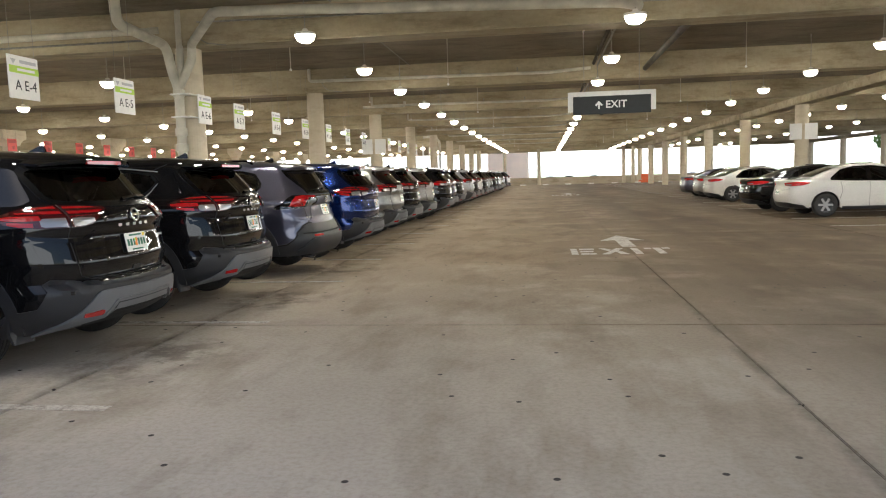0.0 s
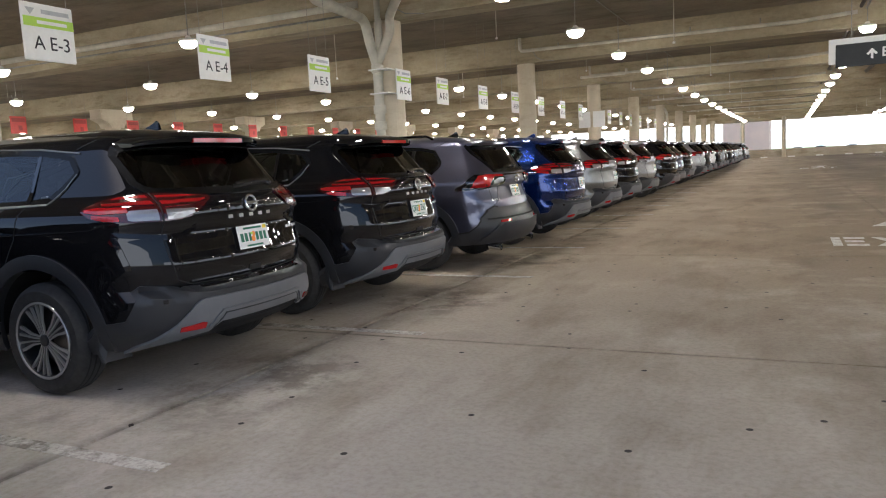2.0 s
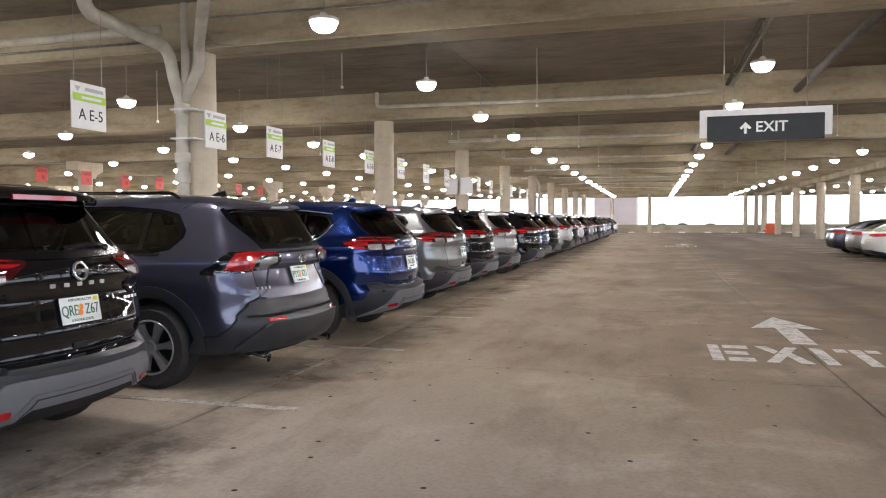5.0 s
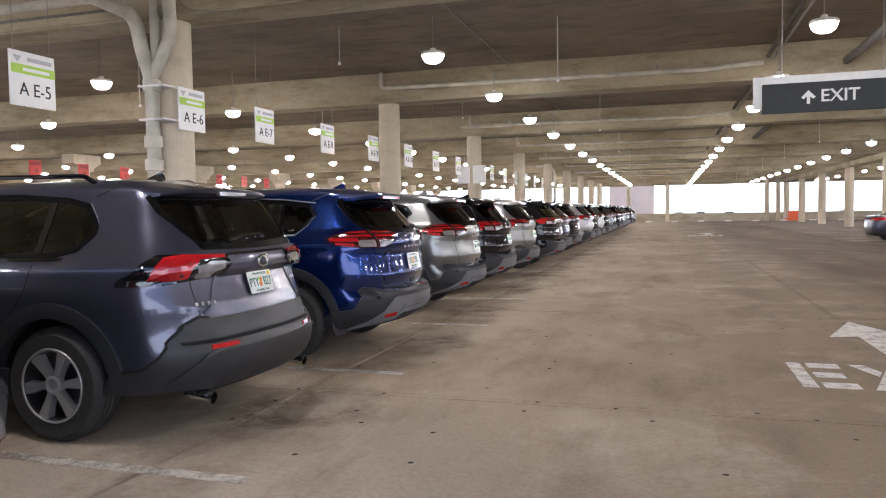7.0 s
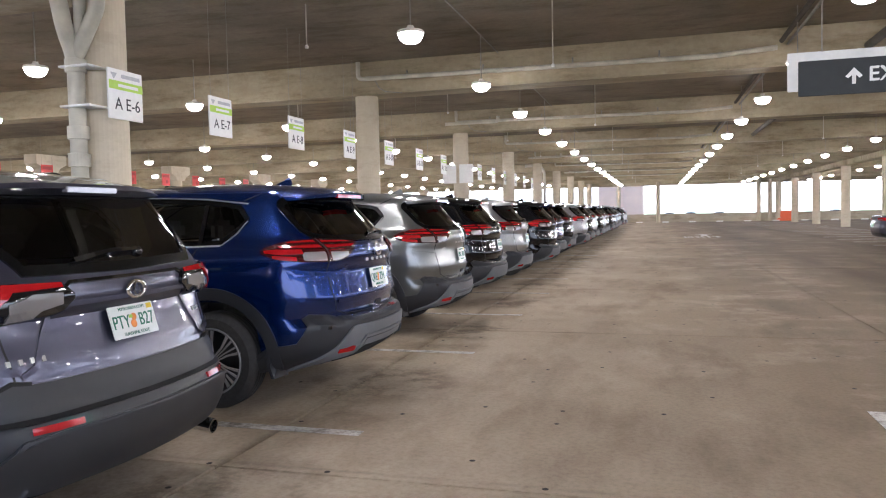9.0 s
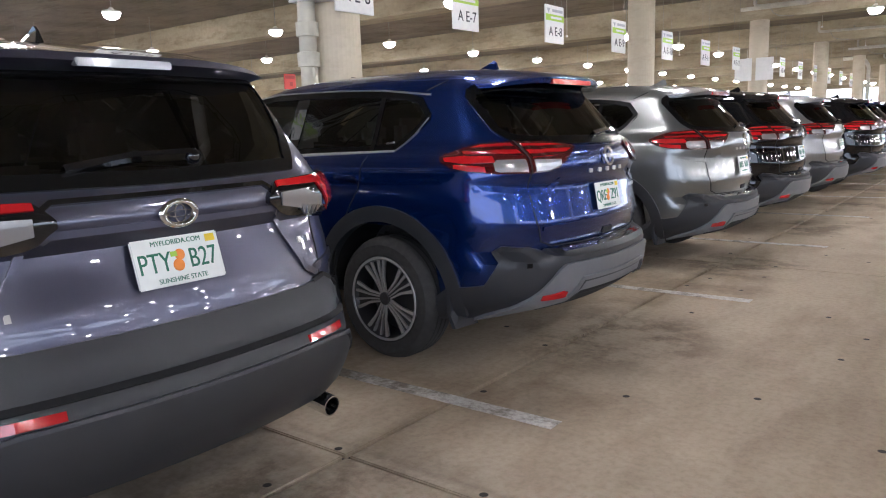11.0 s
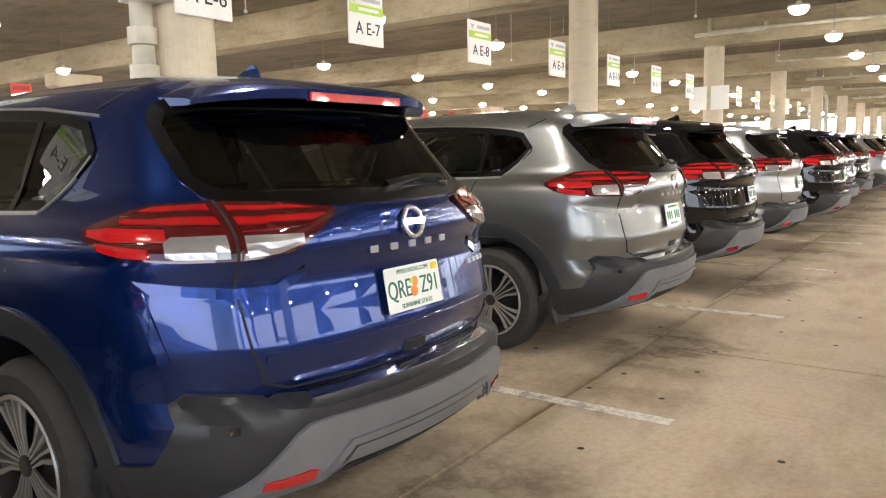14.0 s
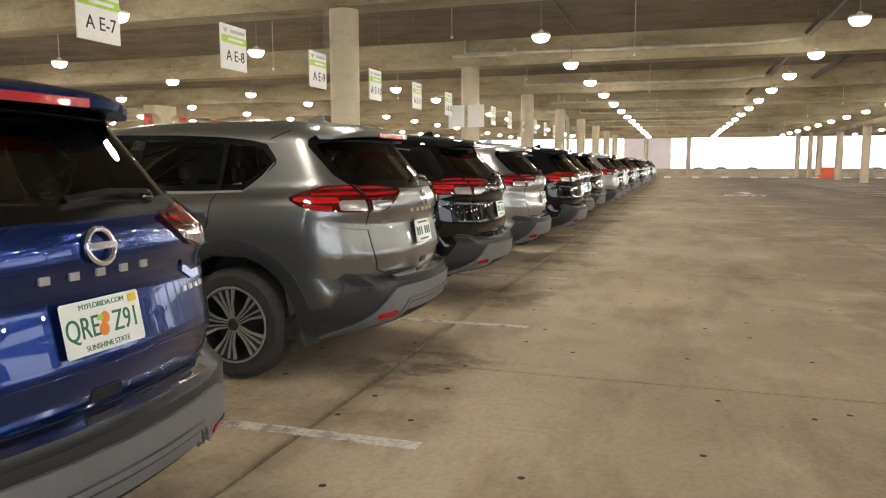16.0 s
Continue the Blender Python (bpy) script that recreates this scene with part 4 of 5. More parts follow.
def wiper(sh, parent, a0, a1, z0, z1):
    bm = bmesh.new()
    strip(sh, sh.wrap, [(a0, z0), ((a0 + a1) / 2, (z0 + z1) / 2 + 0.012), (a1, z1)], 0.015, 0.030, bm=bm)
    p = sh.wrap(a1, z1)
    bmesh.ops.create_uvsphere(bm, u_segments=12, v_segments=8, radius=0.026, matrix=Matrix.Translation(p + Vector((-0.01, 0, 0))))
    shade(part("rear_wiper", bm, M_GLOSSBLACK, parent), 50)


def underbody(parent, u0, u1):
    part("underbody", bm_box(u0, u1, -0.62, 0.62, 0.27, 0.55, 0.06), M_GAP, parent)


def flap(parent, sh, u, s):
    v = sh.half(u, 0.45)
    bm = bmesh.new()
    prof = [(v - 0.20, 0.235), (v + 0.012, 0.245), (v + 0.016, 0.32), (v + 0.012, 0.52), (v - 0.14, 0.52)]
    a = [bm.verts.new((u - (0.03 if z < 0.25 else 0.0), s * y, z)) for y, z in prof]
    b_ = [bm.verts.new((u + 0.025 - (0.03 if z < 0.25 else 0.0), s * y, z)) for y, z in prof]
    bm.faces.new(a)
    bm.faces.new(b_[::-1])
    for k in range(5):
        bm.faces.new((a[k], a[(k + 1) % 5], b_[(k + 1) % 5], b_[k]))
    part("mud_flap", bm, M_CLAD, parent)


# ---- the crossover with split tail lamps ----
SH_A = Shape(
    rear=[(0.20, 0.46), (0.28, 0.30), (0.34, 0.17), (0.40, 0.07), (0.46, 0.04), (0.56, 0.03), (0.622, 0.03), (0.640, 0.042), (0.664, 0.112), (0.70, 0.094), (0.795, 0.076), (0.81, 0.078), (0.86, 0.090), (0.99, 0.114), (1.03, 0.122), (1.062, 0.092), (1.14, 0.092), (1.20, 0.105), (1.225, 0.125), (1.55, 0.45), (1.59, 0.50), (1.63, 0.58), (1.665, 0.72), (1.685, 0.95), (1.70, 1.25)],
    front=[(0.20, 4.40), (0.35, 4.56), (0.5, 4.62), (0.7, 4.61), (0.85, 4.52), (0.95, 4.38), (1.0, 4.15), (1.05, 3.85), (1.1, 3.70), (1.3, 3.27), (1.5, 2.86), (1.57, 2.70), (1.63, 2.48), (1.67, 2.25), (1.70, 1.9)],
    width=[(0.20, 0.84), (0.30, 0.885), (0.45, 0.905), (0.62, 0.918), (0.80, 0.92), (0.92, 0.922), (0.97, 0.920), (1.05, 0.912), (1.12, 0.898), (1.165, 0.875), (1.20, 0.815), (1.24, 0.780), (1.40, 0.722), (1.5, 0.685), (1.56, 0.660), (1.61, 0.615), (1.655, 0.53), (1.685, 0.39), (1.70, 0.20)],
    corner=[(0.2, 0.33), (0.72, 0.32), (0.82, 0.29), (1.1, 0.29), (1.18, 0.30), (1.3, 0.27), (1.5, 0.21), (1.70, 0.12)],
    bow=[(0.2, 0.20), (0.72, 0.20), (1.18, 0.20), (1.3, 0.17), (1.5, 0.12), (1.70, 0.05)],
    hubs=(1.06, 3.765), tyre=0.362, arch=0.475)


def crossover_a(colour, fine=True):
    sh, paint = SH_A, PAINT[colour]
    car = thing("suv", Matrix(), f"{colour} compact crossover with grey cladding, parked nose-in", "car", "rental cars")
    dlo = [(0.84, 1.385, 1.41), (0.92, 1.30, 1.50), (1.03, 1.222, 1.525), (1.21, 1.213, 1.545), (1.5, 1.207, 1.56), (1.9, 1.195, 1.57), (2.2, 1.187, 1.57), (2.55, 1.178, 1.535), (3.0, 1.160, 1.40), (3.5, 1.135, 1.165)]
    glass = full([(0, 1.225, 1.575), (0.5, 1.232, 1.566), (0.60, 1.242, 1.552), (0.65, 1.262, 1.53), (0.68, 1.31, 1.49)])
    roof_rows = [1.57, 1.58, 1.595, 1.61, 1.625, 1.64, 1.652, 1.664, 1.674, 1.682, 1.69, 1.70]
    shell, screen = body_shell(sh, 0.36, 1.70, dlo, glass, (1.06, 1.56), roof_rows)
    shade(part("body", shell, paint, car), 28)
    shade(part("windscreen", screen, M_CLEARGLASS, car), 60)
    rg = part("rear_window", panel(sh, sh.wrap, glass, 0.003, 0.004, 8, 0.05), M_PRIVACY, car)
    shade(rg, 60)
    line = [(a, z) for a, z, _ in glass] + [(a, z) for a, _, z in reversed(glass)]
    part("window_band", strip(sh, sh.wrap, line, 0.044, 0.009, True, inset=0.014), M_TRIMBLACK, car)
    panes = [[(0.85, 1.388, 1.405), (0.92, 1.305, 1.495), (1.03, 1.227, 1.52), (1.19, 1.219, 1.538)],
             [(1.215, 1.217, 1.54), (1.5, 1.212, 1.555), (1.86, 1.202, 1.564)],
             [(1.96, 1.20, 1.565), (2.2, 1.192, 1.565), (2.55, 1.183, 1.53), (3.0, 1.165, 1.395), (3.45, 1.142, 1.17)]]
    outline = [(u, z) for u, z, _ in dlo] + [(u, z) for u, _, z in reversed(dlo)]
    glazing(sh, car, panes, outline, 1.1)
    for s in (1, -1):
        part("pillar", panel(sh, sh.side(s), [(1.185, 1.20, 1.55), (1.22, 1.20, 1.55)], 0.005, 0.012, 4), M_GLOSSBLACK, car)
        part("pillar", panel(sh, sh.side(s), [(1.855, 1.19, 1.572), (1.965, 1.19, 1.572)], 0.005, 0.012, 4), M_GLOSSBLACK, car)
    drip(sh, car, [(0.86, 1.52), (1.2, 1.558), (1.6, 1.575), (2.2, 1.585), (2.6, 1.545), (3.05, 1.40), (3.5, 1.17)], M_TRIMDIM, 0.008)
    drip(sh, car, [(1.02, 1.206), (1.6, 1.192), (2.4, 1.168), (3.5, 1.12)], M_TRIM, 0.011)
    drip(sh, car, [(0.84, 1.39), (0.91, 1.30), (1.02, 1.208)], M_TRIMDIM, 0.007)
    # cladding and bumper
    clad = full([(0, 0.345, 0.652), (0.46, 0.34, 0.652), (0.56, 0.33, 0.664), (0.66, 0.315, 0.690), (0.79, 0.30, 0.706), (0.825, 0.295, 0.675), (0.87, 0.288, 0.57), (0.905, 0.285, 0.50), (0.98, 0.28, 0.487), (1.10, 0.28, 0.475)])
    shade(part("bumper", panel(sh, sh.wrap, clad, 0.012, 0.03, 10, 0.03), M_CLAD, car), 45)
    skid = full([(0, 0.435, 0.587), (0.38, 0.435, 0.59), (0.45, 0.392, 0.592), (0.52, 0.386, 0.588), (0.56, 0.38, 0.565), (0.63, 0.362, 0.485), (0.69, 0.345, 0.425), (0.74, 0.325, 0.378), (0.79, 0.300, 0.335)])
    shade(part("skid_plate", panel(sh, sh.wrap, skid, 0.030, 0.03, 6, 0.03), M_SKID, car, "satin silver lower bumper plate"), 45)
    if fine:
        part("skid_rib", strip(sh, sh.wrap, [(-0.47, 0.415), (-0.38, 0.497), (0.38, 0.497), (0.47, 0.415)], 0.022, 0.042), M_SKID, car)
        part("skid_groove", strip(sh, sh.wrap, [(-0.44, 0.408), (-0.36, 0.478), (0.36, 0.478), (0.44, 0.408)], 0.009, 0.033), M_CLAD, car)
    part("valance", panel(sh, sh.wrap, [(-0.55, 0.335, 0.44), (0.55, 0.335, 0.44)], 0.016, 0.03, 3), M_GAP, car)
    part("bumper_step", strip(sh, sh.wrap, [(-0.49, 0.646), (0.49, 0.646)], 0.011, 0.018), M_CHROME, car, "bright bumper step edge")
    if fine:
        part("step_pad", strip(sh, sh.wrap, [(-0.47, 0.658), (0.47, 0.658)], 0.016, 0.010), M_GLOSSBLACK, car, "glossy black bumper step")
    for s in (1, -1):
        mm = (lambda c: c) if s > 0 else mirror_cols
        part("reflector", panel(sh, sh.wrap, mm([(0.495, 0.420, 0.452), (0.52, 0.418, 0.456), (0.635, 0.418, 0.445)]), 0.037, 0.012, 2), M_REDLENS, car)
        if fine:
            part("parking_sensor", panel(sh, sh.wrap, [(s * 0.71 - 0.012, 0.590, 0.614), (s * 0.71 + 0.012, 0.590, 0.614)], 0.016, 0.01, 2), M_GLOSSBLACK, car)
            part("corner_crease", strip(sh, sh.wrap, [(s * 0.89, 1.02), (s * 0.87, 0.93), (s * 0.845, 0.80)], 0.03, 0.005), paint, car)
            part("tailgate_crease", strip(sh, sh.wrap, [(s * 0.44, 1.035), (s * 0.53, 0.985), (s * 0.66, 0.985), (s * 0.89, 1.02)], 0.03, 0.006), paint, car)
        sill = [(1.46, 0.275, 0.46), (2.4, 0.275, 0.455), (3.38, 0.275, 0.46)]
        shade(part("sill_cladding", panel(sh, sh.side(s), sill, 0.016, 0.03, 4, 0.2), M_CLAD, car), 45)
        part("sill_trim", strip(sh, sh.side(s), [(1.52, 0.41), (3.3, 0.41)], 0.06, 0.026), M_SKID, car)
        for h in sh.hubs:
            arch_trim(sh, s, h, 0.455, 0.545, 0.014, M_CLAD, car, 0.31)
        flap(car, sh, 0.59, s)
        for h in sh.hubs:
            wheel(car, h, s * 0.912, sh.tyre, "ten", fine=fine and h < 2)
        # tail lamp
        C = [(0.33, 1.198, 1.214), (0.40, 1.150, 1.224), (0.48, 1.100, 1.234), (0.56, 1.086, 1.240), (0.66, 1.082, 1.244), (0.80, 1.084, 1.236), (0.93, 1.096, 1.208), (1.03, 1.12, 1.18), (1.08, 1.15, 1.166)]
        lenses = (
            ("red_lens", M_LENSRED, [(0.37, 1.196, 1.210), (0.46, 1.166, 1.222), (0.625, 1.158, 1.228)]),
            ("red_lens", M_REDLENS, [(0.80, 1.140, 1.166), (0.95, 1.136, 1.168), (1.05, 1.148, 1.163)]),
            ("red_lens", M_LENSRED, [(0.665, 1.172, 1.232), (0.80, 1.180, 1.226), (0.92, 1.180, 1.200)]),
            ("red_lens", M_REDLENS, [(0.85, 1.094, 1.120), (0.93, 1.100, 1.126), (1.00, 1.115, 1.130)]),
            ("clear_lens", M_CLEARLENS, [(0.665, 1.090, 1.152), (0.79, 1.092, 1.150), (0.81, 1.10, 1.134)]),
            ("clear_lens", M_CLEARLENS, [(0.46, 1.120, 1.146), (0.54, 1.096, 1.148), (0.625, 1.090, 1.148)]))
        lamp = part("tail_lamp", panel(sh, sh.wrap, mm(C), 0.012, 0.024, 6, 0.035), M_DARKRED, car, "red and clear wraparound tail lamp")
        shade(lamp, 45)
        for nm, mat_, cols in lenses:
            part(nm, panel(sh, sh.wrap, mm(cols), 0.017, 0.01, 3, 0.04), mat_, lamp)
        if fine:
            part("lamp_seam", strip(sh, sh.wrap, [(s * 0.648, 1.08), (s * 0.645, 1.15), (s * 0.64, 1.245)], 0.007, 0.0185), M_GAP, lamp)
        if fine:
            part("window_sticker", panel(sh, sh.side(s), [(1.05, 1.236, 1.262), (1.11, 1.232, 1.258)], 0.004, 0.003, 1), M_WHITE, car)
    # tailgate details
    seams(sh, car, [[(1.20, 1.19), (1.22, 1.0), (1.42, 0.70), (1.47, 0.46)], [(1.93, 1.19), (1.96, 0.46)], [(3.28, 1.10), (3.24, 0.75), (3.30, 0.40)], [(0.90, 1.545), (0.78, 1.60)]] if fine else [],
          [[(0.648, 1.08), (0.65, 0.98), (0.635, 0.82), (0.60, 0.715), (0.52, 0.683), (0.0, 0.672)]])
    if fine:
        part("crease", strip(sh, sh.wrap, [(-0.60, 0.785), (-0.3, 0.792), (0.3, 0.792), (0.60, 0.785)], 0.022, 0.007), paint, car)
    part("release_handle", panel(sh, sh.wrap, [(-0.055, 0.700, 0.735), (0.055, 0.700, 0.735)], 0.006, 0.008, 2), M_GAP, car)
    emblem(sh, car, 1.145, 0.050, "bar")
    bars(sh, car, -0.19, 0.19, 1.072, 5, 0.020, 0.032, fine)
    bars(sh, car, -0.60, -0.46, 0.945, 4, 0.018, 0.022, fine)
    sp = spoiler(car, [(0.74, 1.674), (0.52, 1.650), (0.34, 1.616), (0.314, 1.598), (0.318, 1.566), (0.335, 1.560), (0.56, 1.574), (0.74, 1.62)], 0.585, paint, 0.05, 0.16)
    part("brake_light", bm_box(0.3125, 0.36, -0.235, 0.235, 1.560, 1.588, 0.002), M_REDLENS, sp)
    fin(car, 0.92, 1.683, paint)
    wiper(sh, car, 0.06, -0.33, 1.262, 1.272)
    handles(sh, car, [(1.30, 1.065), (2.20, 1.045)], paint)
    mirror_pair(sh, car, 3.22, 1.14, M_GLOSSBLACK, fine)
    if fine:
        cabin(car, sh, 1.6)
    underbody(car, 0.75, 4.2)
    return car


# ---- the angular crossover ----
SH_B = Shape(
    rear=[(0.22, 0.32), (0.30, 0.14), (0.38, 0.05), (0.46, 0.01), (0.55, 0.0), (0.62, 0.02), (0.64, 0.055), (0.72, 0.07), (0.74, 0.10), (0.84, 0.11), (0.96, 0.155), (1.035, 0.168), (1.05, 0.115), (1.12, 0.115), (1.155, 0.135), (1.18, 0.15), (1.24, 0.18), (1.56, 0.42), (1.60, 0.48), (1.64, 0.60), (1.67, 0.85), (1.69, 1.25)],
    front=[(0.22, 4.36), (0.35, 4.52), (0.5, 4.58), (0.8, 4.56), (0.95, 4.46), (1.02, 4.2), (1.07, 3.85), (1.12, 3.68), (1.3, 3.30), (1.5, 2.90), (1.6, 2.62), (1.65, 2.35), (1.69, 1.9)],
    width=[(0.22, 0.84), (0.32, 0.895), (0.5, 0.918), (0.8, 0.925), (0.92, 0.925), (1.0, 0.915), (1.08, 0.90), (1.14, 0.875), (1.22, 0.835), (1.4, 0.745), (1.55, 0.68), (1.6, 0.645), (1.64, 0.57), (1.67, 0.45), (1.69, 0.22)],
    corner=[(0.2, 0.35), (0.6, 0.34), (0.8, 0.28), (1.0, 0.26), (1.2, 0.23), (1.4, 0.19), (1.69, 0.12)],
    bow=[(0.2, 0.16), (0.7, 0.16), (1.0, 0.14), (1.3, 0.11), (1.69, 0.05)],
    hubs=(1.07, 3.76), tyre=0.365, arch=0.44)


def crossover_b(colour, plate):
    sh, paint = SH_B, PAINT[colour]
    car = thing("suv", Matrix(), "dark grey angular crossover with thick grey cladding, parked nose-in", "car", "rental cars")
    dlo = [(0.82, 1.30, 1.36), (0.92, 1.20, 1.49), (1.1, 1.165, 1.53), (1.5, 1.155, 1.56), (2.2, 1.14, 1.56), (2.6, 1.135, 1.52), (3.0, 1.13, 1.40), (3.52, 1.12, 1.145)]
    glass = [(-0.66, 1.44, 1.525), (-0.60, 1.31, 1.548), (-0.54, 1.20, 1.555), (0, 1.19, 1.558), (0.54, 1.20, 1.555), (0.60, 1.31, 1.548), (0.66, 1.44, 1.525)]
    roof_rows = [1.565, 1.58, 1.595, 1.61, 1.625, 1.64, 1.65, 1.66, 1.668, 1.675, 1.682, 1.69]
    shell, screen = body_shell(sh, 0.32, 1.69, dlo, glass, (1.08, 1.56), roof_rows)
    shade(part("body", shell, paint, car), 28)
    shade(part("windscreen", screen, M_CLEARGLASS, car), 60)
    shade(part("rear_window", panel(sh, sh.wrap, glass, 0.003, 0.004, 8, 0.05), M_PRIVACY, car), 60)
    line = [(a, z) for a, z, _ in glass] + [(a, z) for a, _, z in reversed(glass)]
    part("window_band", strip(sh, sh.wrap, line, 0.044, 0.009, True, inset=0.014), M_TRIMBLACK, car)
    panes = [[(0.83, 1.31, 1.355), (0.92, 1.21, 1.485), (1.1, 1.17, 1.525), (1.19, 1.167, 1.53)],
             [(1.22, 1.165, 1.532), (1.5, 1.16, 1.552), (2.03, 1.15, 1.555)],
             [(2.13, 1.147, 1.555), (2.2, 1.145, 1.555), (2.6, 1.14, 1.515), (3.0, 1.135, 1.395), (3.46, 1.125, 1.15)]]
    glazing(sh, car, panes, [(u, z) for u, z, _ in dlo] + [(u, z) for u, _, z in reversed(dlo)], 2.1)
    for s in (1, -1):
        part("pillar", panel(sh, sh.side(s), [(1.18, 1.145, 1.54), (1.23, 1.145, 1.54)], 0.005, 0.012, 4), M_GLOSSBLACK, car)
        part("pillar", panel(sh, sh.side(s), [(2.02, 1.14, 1.565), (2.14, 1.14, 1.565)], 0.005, 0.012, 4), M_GLOSSBLACK, car)
        rail = bm_tube([(1.0, s * 0.56, 1.635), (1.08, s * 0.57, 1.685), (2.3, s * 0.575, 1.70), (2.45, s * 0.565, 1.655)], 0.016, 10)
        part("roof_rail", rail, M_GLOSSBLACK, car)
    drip(sh, car, [(1.0, 1.15), (1.6, 1.143), (2.4, 1.13), (3.5, 1.11)], M_GLOSSBLACK, 0.02)
    clad = full([(0, 0.34, 0.765), (0.50, 0.34, 0.765), (0.57, 0.34, 0.768), (0.64, 0.34, 0.78), (0.73, 0.335, 0.74), (0.82, 0.33, 0.66), (0.90, 0.325, 0.56), (1.0, 0.32, 0.48), (1.20, 0.325, 0.46)])
    shade(part("bumper", panel(sh, sh.wrap, clad, 0.012, 0.03, 12, 0.04), M_CLAD, car), 45)
    lower = full([(0, 0.35, 0.565), (0.56, 0.35, 0.565), (0.66, 0.355, 0.545), (0.76, 0.365, 0.46), (0.84, 0.37, 0.40)])
    shade(part("bumper_lower", panel(sh, sh.wrap, lower, 0.032, 0.03, 6, 0.04), M_CLAD, car), 45)
    part("bumper_groove", strip(sh, sh.wrap, [(-0.78, 0.625), (0.78, 0.625)], 0.012, 0.016), M_GAP, car)
    part("valance", panel(sh, sh.wrap, [(-0.66, 0.29, 0.36), (0.66, 0.29, 0.36)], 0.004, 0.03, 3), M_GAP, car)
    for s in (1, -1):
        mm = (lambda c: c) if s > 0 else mirror_cols
        part("reflector", panel(sh, sh.wrap, mm([(0.43, 0.580, 0.606), (0.63, 0.580, 0.610)]), 0.022, 0.012, 2, 0.04), M_REDLENS, car)
        shade(part("sill_cladding", panel(sh, sh.side(s), [(1.42, 0.265, 0.46), (2.4, 0.265, 0.44), (3.32, 0.265, 0.46)], 0.016, 0.03, 4, 0.2), M_CLAD, car), 45)
        for h in sh.hubs:
            arch_trim(sh, s, h, 0.425, 0.52, 0.016, M_CLAD, car, 0.33)
            wheel(car, h, s * 0.918, sh.tyre, "six", fine=h < 2)
        C = [(0.36, 1.09, 1.112), (0.412, 1.055, 1.155), (0.584, 1.04, 1.162), (0.722, 1.03, 1.168), (0.826, 1.0, 1.168), (0.929, 0.985, 1.12), (1.05, 0.985, 1.010)]
        R = [(0.41, 1.132, 1.152), (0.62, 1.130, 1.158), (0.66, 1.10, 1.160), (0.70, 1.05, 1.163), (0.80, 1.036, 1.15), (0.86, 1.036, 1.10), (0.885, 1.04, 1.06)]
        W = [(0.42, 1.075, 1.118), (0.55, 1.05, 1.12), (0.64, 1.045, 1.095)]
        lamp = part("tail_lamp", panel(sh, sh.wrap, mm(C), 0.020, 0.03, 6, 0.035), M_GLOSSBLACK, car, "angular red tail lamp with a clear lower lens")
        shade(lamp, 45)
        part("red_lens", panel(sh, sh.wrap, mm(R), 0.027, 0.012, 4, 0.035), M_REDLENS, lamp)
        part("clear_lens", panel(sh, sh.wrap, mm(W), 0.026, 0.012, 4, 0.035), M_CLEARLENS, lamp)
        pipe = bm_lathe([(0.030, 0.0), (0.042, 0.002), (0.042, 0.16), (0.036, 0.16), (0.034, 0.02)], 20)
        ex = part("exhaust_tip", pipe, M_CHROME, car)
        ex.matrix_local = pose(0.28, s * 0.60, 0.29, 0, -98, 0)
    seams(sh, car, [[(1.22, 1.12), (1.26, 0.95), (1.42, 0.75), (1.48, 0.48)], [(2.08, 1.12), (2.08, 0.46)], [(3.25, 1.08), (3.22, 0.8), (3.28, 0.48)], [(0.90, 1.545), (0.78, 1.60)]],
          [[(0.645, 1.03), (0.64, 0.9), (0.625, 0.79)], [(0.0, 0.775), (0.60, 0.775)]])
    part("garnish", strip(sh, sh.wrap, [(-0.60, 0.80), (-0.54, 0.83), (-0.42, 1.055), (-0.38, 1.07), (0.38, 1.07), (0.42, 1.055), (0.54, 0.83), (0.60, 0.80)], 0.022, 0.010), paint, car)
    part("garnish_line", strip(sh, sh.wrap, [(-0.80, 0.995), (-0.50, 1.03), (-0.40, 1.13), (-0.36, 1.155), (0.36, 1.155), (0.40, 1.13), (0.50, 1.03), (0.80, 0.995)], 0.014, 0.012), M_GLOSSBLACK, car)
    for s in (1, -1):
        part("crease", strip(sh, sh.wrap, [(s * 0.60, 0.82), (s * 0.78, 0.85), (s * 1.0, 0.82)], 0.03, 0.008), paint, car)
        # black line paints the shading along the cladding's top edge
        part("bumper_seam", strip(sh, sh.wrap, [(s * 1.19, 0.462), (s * 1.0, 0.485), (s * 0.90, 0.565), (s * 0.82, 0.665), (s * 0.73, 0.745), (s * 0.64, 0.785), (s * 0.57, 0.772)], 0.016, 0.015), M_GAP, car)
        part("bumper_ridge", strip(sh, sh.wrap, [(s * 0.83, 0.40), (s * 0.76, 0.47), (s * 0.66, 0.555), (s * 0.54, 0.568), (0.0, 0.568)], 0.012, 0.040), M_CLAD, car)
    emblem(sh, car, 1.095, 0.040, "ovals")
    bars(sh, car, 0.50, 0.64, 0.86, 4, 0.022, 0.016)
    bars(sh, car, -0.60, -0.55, 0.93, 2, 0.022, 0.018)
    number_plate(car, (sh.row(0.87)[0] - 0.012, 0.870), (sh.row(1.02)[0] - 0.012, 1.022), plate)
    sp = spoiler(car, [(0.80, 1.668), (0.52, 1.628), (0.35, 1.590), (0.335, 1.565), (0.40, 1.535), (0.55, 1.52), (0.80, 1.58)], 0.62, paint)
    part("brake_light", bm_box(0.325, 0.36, -0.16, 0.16, 1.548, 1.574, 0.004), M_CLEARLENS, sp, "pale clear high brake light")
